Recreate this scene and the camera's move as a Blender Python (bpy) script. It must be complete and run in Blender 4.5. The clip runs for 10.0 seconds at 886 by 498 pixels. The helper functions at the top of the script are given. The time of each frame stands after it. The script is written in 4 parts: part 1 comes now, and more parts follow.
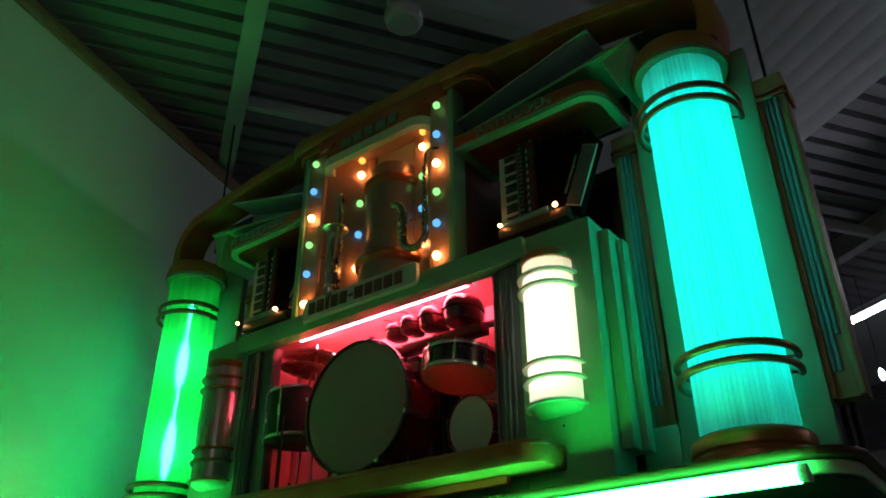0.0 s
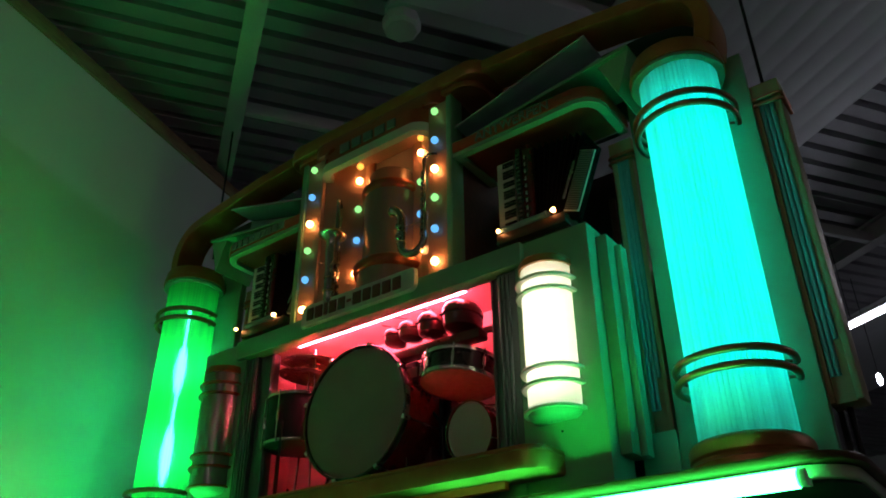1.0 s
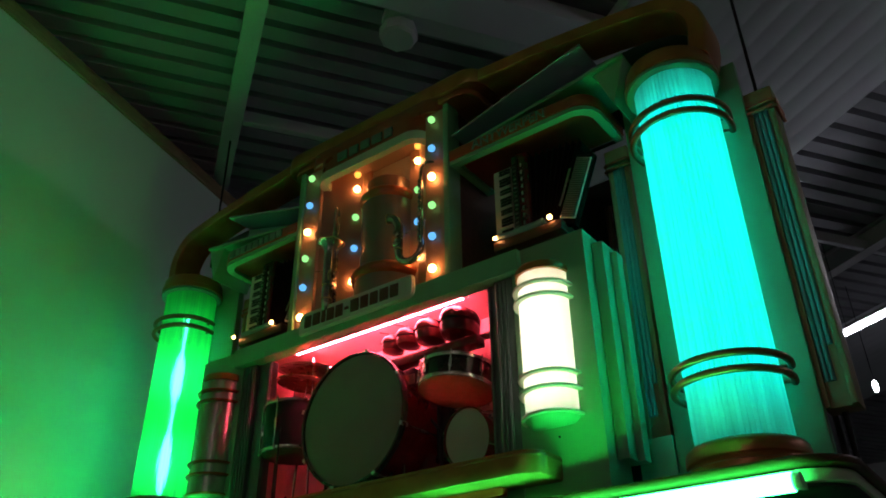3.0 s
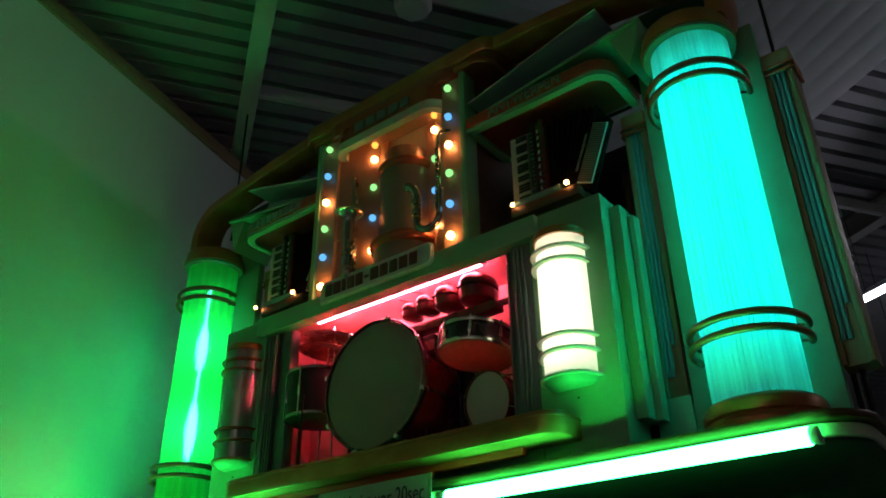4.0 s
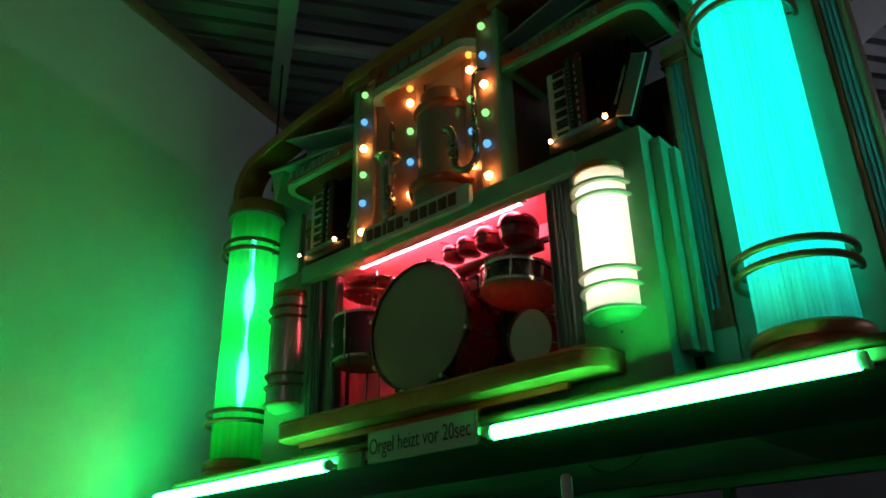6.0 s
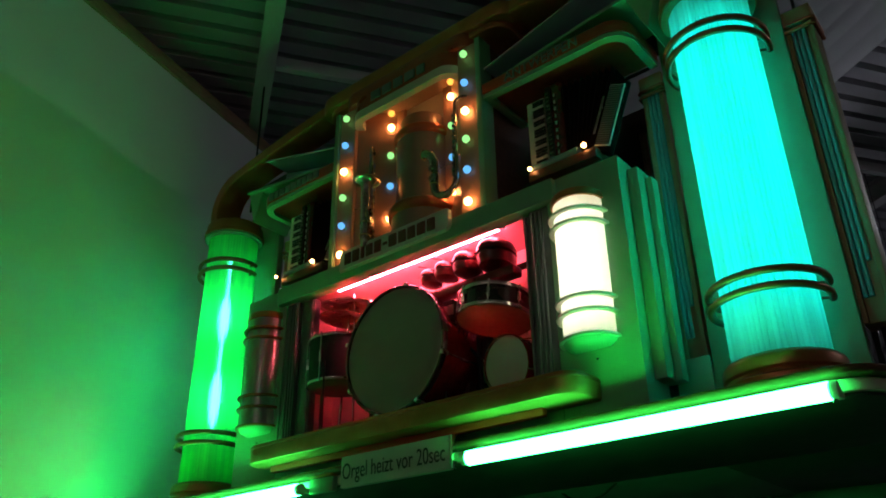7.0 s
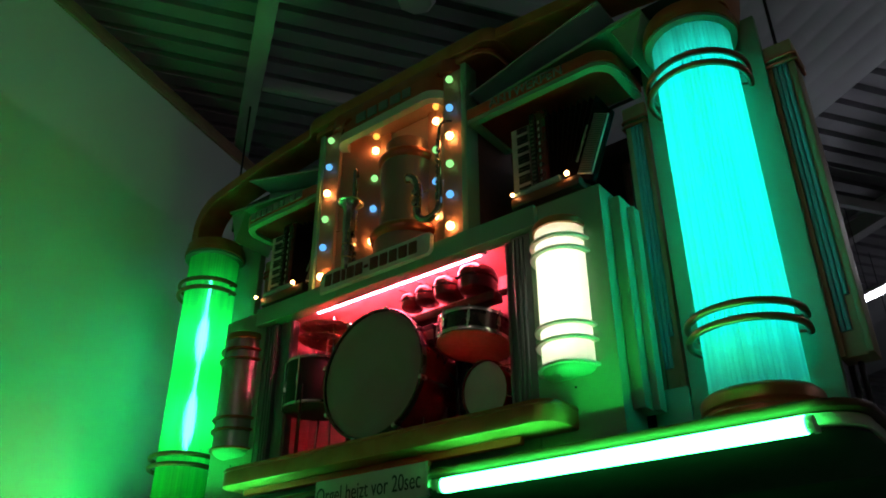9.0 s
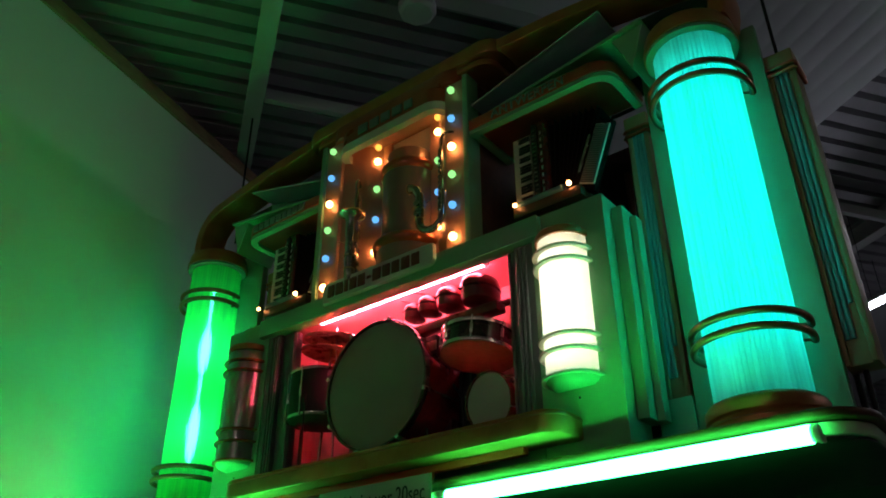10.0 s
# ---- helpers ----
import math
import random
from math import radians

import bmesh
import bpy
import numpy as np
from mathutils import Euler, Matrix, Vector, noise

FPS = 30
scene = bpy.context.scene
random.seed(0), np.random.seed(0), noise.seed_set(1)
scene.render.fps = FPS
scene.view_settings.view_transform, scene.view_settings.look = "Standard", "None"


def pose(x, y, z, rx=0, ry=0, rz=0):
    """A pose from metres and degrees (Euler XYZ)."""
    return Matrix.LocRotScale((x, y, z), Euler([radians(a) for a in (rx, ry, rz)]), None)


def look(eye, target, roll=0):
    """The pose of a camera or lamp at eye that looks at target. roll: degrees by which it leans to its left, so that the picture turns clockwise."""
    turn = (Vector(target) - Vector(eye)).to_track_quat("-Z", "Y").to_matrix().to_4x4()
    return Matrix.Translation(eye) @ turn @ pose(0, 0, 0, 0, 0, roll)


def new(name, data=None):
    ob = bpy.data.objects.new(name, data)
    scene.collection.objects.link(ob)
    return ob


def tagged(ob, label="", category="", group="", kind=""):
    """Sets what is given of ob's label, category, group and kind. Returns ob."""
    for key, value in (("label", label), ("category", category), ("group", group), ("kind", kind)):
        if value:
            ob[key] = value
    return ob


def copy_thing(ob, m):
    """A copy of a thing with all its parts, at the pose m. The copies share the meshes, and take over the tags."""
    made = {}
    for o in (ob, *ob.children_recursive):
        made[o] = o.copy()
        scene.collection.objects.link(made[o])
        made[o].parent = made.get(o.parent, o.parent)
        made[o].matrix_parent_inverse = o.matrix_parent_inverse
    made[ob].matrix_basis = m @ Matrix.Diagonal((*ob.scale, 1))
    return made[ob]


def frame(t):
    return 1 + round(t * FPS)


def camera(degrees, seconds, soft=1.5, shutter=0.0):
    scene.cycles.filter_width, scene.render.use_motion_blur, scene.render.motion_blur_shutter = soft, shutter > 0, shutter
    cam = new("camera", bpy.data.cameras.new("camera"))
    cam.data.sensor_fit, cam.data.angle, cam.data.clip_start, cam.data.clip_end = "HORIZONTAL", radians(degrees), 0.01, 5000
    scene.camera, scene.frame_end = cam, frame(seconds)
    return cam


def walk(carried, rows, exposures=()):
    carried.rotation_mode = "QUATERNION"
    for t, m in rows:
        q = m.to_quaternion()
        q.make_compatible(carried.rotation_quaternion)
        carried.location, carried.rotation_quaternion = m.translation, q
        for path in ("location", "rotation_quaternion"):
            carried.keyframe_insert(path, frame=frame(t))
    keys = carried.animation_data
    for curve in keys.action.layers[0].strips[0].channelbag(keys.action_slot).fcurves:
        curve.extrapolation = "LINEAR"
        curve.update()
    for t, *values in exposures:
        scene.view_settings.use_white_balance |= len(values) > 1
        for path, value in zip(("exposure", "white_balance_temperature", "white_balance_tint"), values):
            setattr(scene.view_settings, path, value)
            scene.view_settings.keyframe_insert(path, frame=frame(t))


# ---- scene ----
cam = camera(58.52, 10.0, soft=1.85)
# seconds, eye, degrees of yaw, pitch and roll
PATH = [
    (0.0, 2.5209, -2.7149, 1.5426, 36.798, 29.106, -0.369),
    (0.5, 2.5219, -2.7193, 1.5419, 36.737, 29.231, -0.279),
    (1.0, 2.5219, -2.7197, 1.5405, 36.621, 29.507, -0.516),
    (1.5, 2.5217, -2.7180, 1.5390, 36.565, 29.767, -0.649),
    (2.0, 2.5238, -2.7171, 1.5410, 36.456, 29.981, -0.760),
    (2.5, 2.5254, -2.7221, 1.5403, 36.284, 30.132, -0.807),
    (3.8, 2.5295, -2.7490, 1.4744, 36.581, 30.174, -0.787),
    (4.0, 2.5295, -2.7495, 1.4689, 37.737, 28.386, -0.904),
    (4.5, 2.5254, -2.7461, 1.4331, 39.198, 26.224, -1.086),
    (5.0, 2.5273, -2.7478, 1.4227, 40.524, 25.141, -1.679),
    (5.2, 2.5241, -2.7374, 1.4243, 41.002, 24.741, -1.698),
    (6.3, 2.5276, -2.7243, 1.4351, 41.145, 24.901, -1.167),
    (6.5, 2.5279, -2.7200, 1.4293, 40.505, 25.728, -1.128),
    (7.0, 2.5249, -2.7372, 1.4222, 39.315, 26.616, -0.934),
    (7.5, 2.5244, -2.7359, 1.4265, 38.898, 26.891, -0.433),
    (8.0, 2.5267, -2.7271, 1.4247, 38.448, 27.464, -0.715),
    (8.5, 2.5226, -2.7273, 1.4250, 38.080, 27.889, -0.490),
    (9.0, 2.5311, -2.7202, 1.4300, 38.033, 28.329, -0.179),
    (9.5, 2.5300, -2.7235, 1.4304, 38.043, 28.737, -0.381),
    (10.0, 2.5302, -2.7224, 1.4323, 38.210, 29.056, -0.429),
]


def aim(x, y, z, yaw, pitch, roll):
    a, b = radians(yaw), radians(pitch)
    way = Vector((-math.sin(a) * math.cos(b), math.cos(a) * math.cos(b), math.sin(b)))
    return look((x, y, z), Vector((x, y, z)) + way, roll)


walk(cam, [(t, aim(*row)) for t, *row in PATH])

# ---- world: a dim closed hall, so almost no sky ----
world = bpy.data.worlds.new("hall_gloom")
scene.world = world
world.use_nodes = True
world.node_tree.nodes["Background"].inputs[0].default_value = (0.55, 0.55, 0.75, 1)
world.node_tree.nodes["Background"].inputs[1].default_value = 0.02

# strengths of everything that gives off light
NEON = 46.0
PINK = 108.0
CYAN = 5.6
LEFT_TUBE = 24.0
LAMP = 11.5
BULB = 28.0
HALL = 24.0
FRONT = 84.0


# ---- materials ----
def material(name, color, rough=0.5, metal=0.0, vary=0.15, scale=6.0, bump=0.1, fine=60.0, stretch=(1, 1, 1), second=None, coat=0.0):
    m = bpy.data.materials.new(name)
    m.use_nodes = True
    n, k = m.node_tree.nodes, m.node_tree.links
    b = n["Principled BSDF"]
    co = n.new("ShaderNodeTexCoord")
    mp = n.new("ShaderNodeMapping")
    mp.inputs["Scale"].default_value = stretch
    k.new(co.outputs["Object"], mp.inputs[0])
    big, small = n.new("ShaderNodeTexNoise"), n.new("ShaderNodeTexNoise")
    big.inputs["Scale"].default_value, big.inputs["Detail"].default_value = scale, 6
    small.inputs["Scale"].default_value, small.inputs["Detail"].default_value = fine, 4
    k.new(mp.outputs[0], big.inputs["Vector"])
    k.new(mp.outputs[0], small.inputs["Vector"])
    ramp = n.new("ShaderNodeValToRGB")
    dark = second or tuple(c * (1 - vary) for c in color)
    ramp.color_ramp.elements[0].position, ramp.color_ramp.elements[1].position = 0.35, 0.65
    ramp.color_ramp.elements[0].color, ramp.color_ramp.elements[1].color = (*dark, 1), (*color, 1)
    k.new(big.outputs["Fac"], ramp.inputs[0])
    mix = n.new("ShaderNodeMix")
    mix.data_type, mix.blend_type = "RGBA", "MULTIPLY"
    mix.inputs[0].default_value = vary
    k.new(ramp.outputs[0], mix.inputs[6])
    k.new(small.outputs["Color"], mix.inputs[7])
    k.new(mix.outputs[2], b.inputs["Base Color"])
    rr = n.new("ShaderNodeMapRange")
    rr.inputs["To Min"].default_value, rr.inputs["To Max"].default_value = max(rough - 0.1, 0.03), min(rough + 0.12, 1)
    k.new(big.outputs["Fac"], rr.inputs[0])
    k.new(rr.outputs[0], b.inputs["Roughness"])
    b.inputs["Metallic"].default_value = metal
    b.inputs["Coat Weight"].default_value = coat
    if bump:
        bp = n.new("ShaderNodeBump")
        bp.inputs["Strength"].default_value, bp.inputs["Distance"].default_value = bump, 0.004
        k.new(small.outputs["Fac"], bp.inputs["Height"])
        k.new(bp.outputs[0], b.inputs["Normal"])
    return m


def glow(name, color, strength):
    m = bpy.data.materials.new(name)
    m.use_nodes = True
    n, k = m.node_tree.nodes, m.node_tree.links
    n.remove(n["Principled BSDF"])
    e = n.new("ShaderNodeEmission")
    e.inputs[0].default_value, e.inputs[1].default_value = (*color, 1), strength
    k.new(e.outputs[0], n["Material Output"].inputs[0])
    return m


def frosted(name, color, gloss=0.12, see=0.0, streak=0.8):
    """Milky plastic that lets the lamp behind it shine through."""
    m = bpy.data.materials.new(name)
    m.use_nodes = True
    n, k = m.node_tree.nodes, m.node_tree.links
    n.remove(n["Principled BSDF"])
    t, d, g, c = (n.new("ShaderNode" + s) for s in ("BsdfTranslucent", "BsdfDiffuse", "BsdfGlossy", "BsdfRefraction"))
    c.inputs["Roughness"].default_value, c.inputs["IOR"].default_value = 0.5, 1.25
    co, no = n.new("ShaderNodeTexCoord"), n.new("ShaderNodeTexNoise")
    mp = n.new("ShaderNodeMapping")
    mp.inputs["Scale"].default_value = (30, 30, 0.8)
    no.inputs["Scale"].default_value = 1.0
    k.new(co.outputs["Object"], mp.inputs[0])
    k.new(mp.outputs[0], no.inputs["Vector"])
    ramp = n.new("ShaderNodeValToRGB")
    ramp.color_ramp.elements[0].position, ramp.color_ramp.elements[1].position = 0.3, 0.6
    ramp.color_ramp.elements[0].color, ramp.color_ramp.elements[1].color = (*(x * streak for x in color), 1), (*color, 1)
    k.new(no.outputs["Fac"], ramp.inputs[0])
    k.new(ramp.outputs[0], t.inputs[0])
    k.new(ramp.outputs[0], d.inputs[0])
    g.inputs["Roughness"].default_value = 0.3
    c.inputs[0].default_value = (0.9, 1, 1, 1)
    m1, m2, m3 = (n.new("ShaderNodeMixShader") for _ in range(3))
    m1.inputs[0].default_value, m2.inputs[0].default_value, m3.inputs[0].default_value = 0.25, gloss, see
    k.new(t.outputs[0], m1.inputs[1]); k.new(d.outputs[0], m1.inputs[2])
    k.new(m1.outputs[0], m2.inputs[1]); k.new(g.outputs[0], m2.inputs[2])
    k.new(m2.outputs[0], m3.inputs[1]); k.new(c.outputs[0], m3.inputs[2])
    k.new(m3.outputs[0], n["Material Output"].inputs[0])
    return m


MINT = material("mint_paint", (0.20, 0.42, 0.25), 0.45, vary=0.10, scale=4, bump=0.05, fine=90)
CREAM = material("cream_paint", (0.62, 0.62, 0.50), 0.45, vary=0.12, scale=5, bump=0.05)
GREYBLUE = material("grey_blue_paint", (0.34, 0.42, 0.50), 0.5, vary=0.12, scale=5, bump=0.05)
# bronze darkened in colour, painting in the stage edge's shade above the tube
LIP = material("dimmed_bronze_edge", (0.13, 0.05, 0.016), 0.45, metal=0.2, vary=0.3, scale=8, bump=0.06)
JAMB = material("dark_grey_paint", (0.115, 0.14, 0.14), 0.45, vary=0.15, scale=5, bump=0.05)
NOTICE = material("greyed_white_board", (0.44, 0.46, 0.43), 0.5, vary=0.12, scale=6, bump=0.04)
GOLD = material("bronze_paint", (0.55, 0.21, 0.07), 0.34, metal=0.45, vary=0.2, scale=7, bump=0.06, second=(0.42, 0.14, 0.045))
COPPER = material("copper_paint", (0.50, 0.16, 0.085), 0.32, metal=0.85, vary=0.25, scale=12, bump=0.05)
REDBROWN = material("red_brown_lacquer", (0.44, 0.06, 0.022), 0.3, vary=0.3, scale=7, bump=0.03, coat=0.4)
ORANGE = material("orange_lacquer", (0.78, 0.035, 0.012), 0.35, vary=0.2, bump=0.03)
LETTER = material("dull_blue_green_letters", (0.17, 0.21, 0.21), 0.5, vary=0.15)
LETTER_RED = material("oxblood_letters", (0.16, 0.03, 0.025), 0.5, vary=0.15)
PLATE = material("putty_plate", (0.62, 0.58, 0.54), 0.5, vary=0.15, scale=8)
BLACK = material("black_stained_board", (0.018, 0.020, 0.018), 0.55, vary=0.3, scale=5)
DARKWOOD = material("dark_brown_wood", (0.12, 0.055, 0.025), 0.4, vary=0.35, scale=3, stretch=(2, 12, 12), bump=0.1)
PINKWALL = material("pale_pink_board", (0.82, 0.52, 0.50), 0.55, vary=0.12, scale=3)
NICHE = material("tan_niche_paint", (0.50, 0.29, 0.20), 0.4, vary=0.15, scale=4, bump=0.05)
# niche tan made darker: shade of the canopy recess put into the colour
TAN = material("shaded_tan_canopy", (0.30, 0.19, 0.12), 0.5, vary=0.15, scale=4)
PEWTER = material("brushed_pewter", (0.33, 0.265, 0.215), 0.3, metal=0.45, vary=0.2, scale=6, stretch=(1, 1, 0.2), bump=0.05)
CHROME = material("chrome", (0.75, 0.75, 0.73), 0.16, metal=1.0, vary=0.15, scale=14, bump=0.02)
BRASS = material("aged_brass", (0.55, 0.40, 0.20), 0.28, metal=1.0, vary=0.3, scale=20, bump=0.03)
SILVER = material("tarnished_silver", (0.55, 0.52, 0.47), 0.22, metal=1.0, vary=0.3, scale=20, bump=0.03)
SKIN = material("drum_head_parchment", (0.32, 0.24, 0.215), 0.6, vary=0.14, scale=3, bump=0.12, fine=150)
SKIN_WHITE = material("white_drum_head", (0.50, 0.43, 0.41), 0.55, vary=0.1, scale=5, bump=0.08)
RED_SHELL = material("red_sparkle_shell", (0.22, 0.012, 0.012), 0.22, vary=0.35, scale=30, bump=0.03, coat=0.6)
DARK_SHELL = material("dark_drum_shell", (0.035, 0.012, 0.014), 0.25, vary=0.3, scale=10, bump=0.03, coat=0.4)
BLOCK = material("red_lacquered_wood_block", (0.13, 0.018, 0.018), 0.30, vary=0.3, scale=9, bump=0.04, coat=0.4)
ACC_RED = material("oxblood_celluloid", (0.10, 0.016, 0.012), 0.22, vary=0.4, scale=14, bump=0.02, coat=0.5)
ACC_BLACK = material("black_celluloid", (0.006, 0.005, 0.005), 0.6, vary=0.3, scale=10, bump=0.05)
IVORY = material("ivory_keys", (0.68, 0.64, 0.55), 0.3, vary=0.1, scale=20, bump=0.02)
EBONY = material("ebony_keys", (0.01, 0.01, 0.01), 0.3, vary=0.1, bump=0.02)
DULL = material("dull_black_leathercloth", (0.008, 0.007, 0.007), 0.85, vary=0.3, scale=20, bump=0.2)
DULL.node_tree.nodes["Principled BSDF"].inputs["Specular IOR Level"].default_value = 0.1
OCHRE = material("ochre_paint", (0.42, 0.29, 0.14), 0.5, metal=0.1, vary=0.2, scale=6, bump=0.06)
TEAL = material("teal_slat_paint", (0.16, 0.34, 0.36), 0.45, vary=0.15, scale=6, bump=0.05)
SIGN = material("white_sign_board", (0.70, 0.72, 0.68), 0.5, vary=0.08, scale=6, bump=0.04)
INK = material("black_marker_ink", (0.02, 0.035, 0.04), 0.6, vary=0.1)
WALL = material("white_wall_paint", (0.66, 0.66, 0.66), 0.75, vary=0.07, scale=1.2, bump=0.12, fine=120)
TRIM = material("brown_edge_board", (0.36, 0.22, 0.12), 0.55, vary=0.3, scale=4, stretch=(10, 1, 10), bump=0.1)
DECK = material("galvanised_roof_deck", (0.36, 0.35, 0.38), 0.5, metal=0.25, vary=0.2, scale=1.5, bump=0.06)
STEEL = material("light_grey_painted_steel", (0.50, 0.49, 0.50), 0.55, vary=0.15, scale=3, bump=0.06)
PANEL = material("white_lacquered_sheet", (0.60, 0.60, 0.64), 0.5, vary=0.08, scale=1.5, bump=0.05)
CONCRETE = material("hall_concrete_floor", (0.34, 0.34, 0.35), 0.7, vary=0.3, scale=1.5, bump=0.2)
ROD = material("black_threaded_rod", (0.015, 0.015, 0.016), 0.5, metal=0.4, vary=0.2)
SATIN = material("satin_black_board", (0.022, 0.024, 0.023), 0.5, vary=0.35, scale=3, bump=0.08)
UNDER = material("dark_grey_board", (0.13, 0.14, 0.14), 0.5, vary=0.35, scale=2.5, bump=0.08)
DRAPE = material("black_drape", (0.012, 0.014, 0.013), 0.9, vary=0.3, scale=12, bump=0.2)
SHELL_CYAN = frosted("turquoise_ribbed_plastic", (0.75, 0.95, 0.92), 0.05)
SHELL_GREEN = frosted("green_ribbed_plastic", (0.06, 0.90, 0.14), 0.06, 0.2)
SHELL_OFF = frosted("clear_grey_lamp_plastic", (0.44, 0.41, 0.39), 0.28, 0.10)
SHELL_WHITE = frosted("opal_lamp_glass", (0.92, 0.88, 0.80), 0.05, 0.0, 0.97)
SKIN_AMBER = frosted("thin_amber_drum_head", (0.50, 0.33, 0.22), 0.05, 0.0, 0.85)
G_NEON = glow("green_tube_light", (0.026, 1.0, 0.155), NEON)
G_PINK = glow("pink_tube_light", (1.0, 0.10, 0.17), PINK)
G_CYAN = glow("turquoise_tube_light", (0.0, 1.0, 0.84), CYAN)
G_LEFT = glow("green_column_tube_light", (0.10, 1.0, 0.75), LEFT_TUBE)
G_LAMP = glow("warm_white_lamp_tube", (1.0, 0.93, 0.78), LAMP)
G_WARM = glow("warm_bulb_light", (1.0, 0.36, 0.11), BULB)
G_AMBER = glow("amber_bulb_light", (1.0, 0.42, 0.06), BULB * 0.07)
G_GREEN = glow("green_bulb_light", (0.34, 1.0, 0.28), BULB * 0.043)
G_BLUE = glow("blue_bulb_light", (0.14, 0.48, 1.0), BULB * 0.043)
G_FRONT = glow("hall_front_strip_light", (1.0, 0.75, 0.70), FRONT)
G_HALL = glow("hall_strip_light", (0.86, 0.86, 1.0), HALL)


# ---- shapes ----
def put(bm, m):
    bmesh.ops.transform(bm, matrix=m, verts=bm.verts)
    return bm


def box(x0, x1, y0, y1, z0, z1, bevel=0.004, bm=None):
    bm = bm or bmesh.new()
    got = bmesh.ops.create_cube(bm, size=1)["verts"]
    m = Matrix.Translation(((x0 + x1) / 2, (y0 + y1) / 2, (z0 + z1) / 2)) @ Matrix.Diagonal((abs(x1 - x0), abs(y1 - y0), abs(z1 - z0), 1))
    bmesh.ops.transform(bm, matrix=m, verts=got)
    if bevel:
        edges = list({e for v in got for e in v.link_edges})
        bmesh.ops.bevel(bm, geom=edges, offset=bevel, segments=2, profile=0.5, affect="EDGES")
    return bm


def lathe(profile, n=48, arc=(0, 360), bm=None):
    """Turns (radius, height) pairs round z."""
    bm = bm or bmesh.new()
    full = abs(arc[1] - arc[0]) >= 360
    steps = n if full else n + 1
    rings = []
    for i in range(steps):
        a = radians(arc[0] + (arc[1] - arc[0]) * i / n)
        rings.append([bm.verts.new((r * math.cos(a), r * math.sin(a), z)) for r, z in profile])
    for i in range(n):
        p, q = rings[i], rings[(i + 1) % steps]
        for j in range(len(profile) - 1):
            bm.faces.new((p[j], q[j], q[j + 1], p[j + 1]))
    bmesh.ops.remove_doubles(bm, verts=bm.verts, dist=1e-6)
    return bm


def slab(points, z0, z1, bevel=0.006, bm=None):
    """A plate with the outline points (x, y) between two heights."""
    bm = bm or bmesh.new()
    low = [bm.verts.new((x, y, z0)) for x, y in points]
    face = bm.faces.new(low)
    top = bmesh.ops.extrude_face_region(bm, geom=[face])
    verts = [v for v in top["geom"] if isinstance(v, bmesh.types.BMVert)]
    bmesh.ops.translate(bm, verts=verts, vec=(0, 0, z1 - z0))
    bmesh.ops.recalc_face_normals(bm, faces=bm.faces)
    if bevel:
        edges = [e for e in bm.edges if abs(e.verts[0].co.z - e.verts[1].co.z) < 1e-6]
        bmesh.ops.bevel(bm, geom=edges, offset=bevel, segments=2, profile=0.5, affect="EDGES")
    return bm


def upright(points, y0, y1, bevel=0.004):
    """A plate with the outline points (x, z), standing between two depths."""
    bm = slab(points, 0, 1, 0)
    put(bm, Matrix(((1, 0, 0, 0), (0, 0, y1 - y0, y0), (0, 1, 0, 0), (0, 0, 0, 1))))
    bmesh.ops.recalc_face_normals(bm, faces=bm.faces)
    if bevel:
        bmesh.ops.bevel(bm, geom=list(bm.edges), offset=bevel, segments=1, profile=0.5, affect="EDGES")
    return bm


def round_rect(x0, x1, y0, y1, radii, n=8):
    """Outline with the corner radii (x0y0, x1y0, x1y1, x0y1)."""
    out = []
    for (cx, cy, a0), r in zip(((x0, y0, 180), (x1, y0, 270), (x1, y1, 0), (x0, y1, 90)), radii):
        sx, sy = (1 if cx == x0 else -1), (1 if cy == y0 else -1)
        if r <= 0:
            out.append((cx, cy))
            continue
        for i in range(n + 1):
            a = radians(a0 + 90 * i / n)
            out.append((cx + sx * r + r * math.cos(a), cy + sy * r + r * math.sin(a)))
    return out


def rod(points, radius, n=10, bm=None, close=False):
    """A tube along points; radius a number or one for each point."""
    bm = bm or bmesh.new()
    pts = [Vector(p) for p in points]
    rad = radius if isinstance(radius, (list, tuple)) else [radius] * len(pts)
    rings, side = [], None
    for i, p in enumerate(pts):
        if close:
            d = pts[(i + 1) % len(pts)] - pts[i - 1]
        else:
            d = pts[min(i + 1, len(pts) - 1)] - pts[max(i - 1, 0)]
        d.normalize()
        if side is None:
            side = d.orthogonal().normalized()
        side = (side - d * side.dot(d)).normalized()
        up = d.cross(side)
        rings.append([bm.verts.new(p + rad[i] * (side * math.cos(2 * math.pi * j / n) + up * math.sin(2 * math.pi * j / n))) for j in range(n)])
    last = len(pts) if close else len(pts) - 1
    for i in range(last):
        p, q = rings[i], rings[(i + 1) % len(pts)]
        for j in range(n):
            bm.faces.new((p[j], p[(j + 1) % n], q[(j + 1) % n], q[j]))
    if not close:
        bm.faces.new(rings[0]), bm.faces.new(rings[-1])
    bmesh.ops.recalc_face_normals(bm, faces=bm.faces)
    return bm


def ring(radius, thick, z=0.0, arc=(0, 360), n=48, squash=1.0):
    """A hoop round z with a round section."""
    full = abs(arc[1] - arc[0]) >= 360
    steps = n if full else n + 1
    pts = [(radius * math.cos(radians(arc[0] + (arc[1] - arc[0]) * i / n)), radius * math.sin(radians(arc[0] + (arc[1] - arc[0]) * i / n)), 0) for i in range(steps)]
    bm = rod(pts, thick, 10, close=full)
    return put(bm, Matrix.Translation((0, 0, z)) @ Matrix.Diagonal((1, 1, squash, 1)))


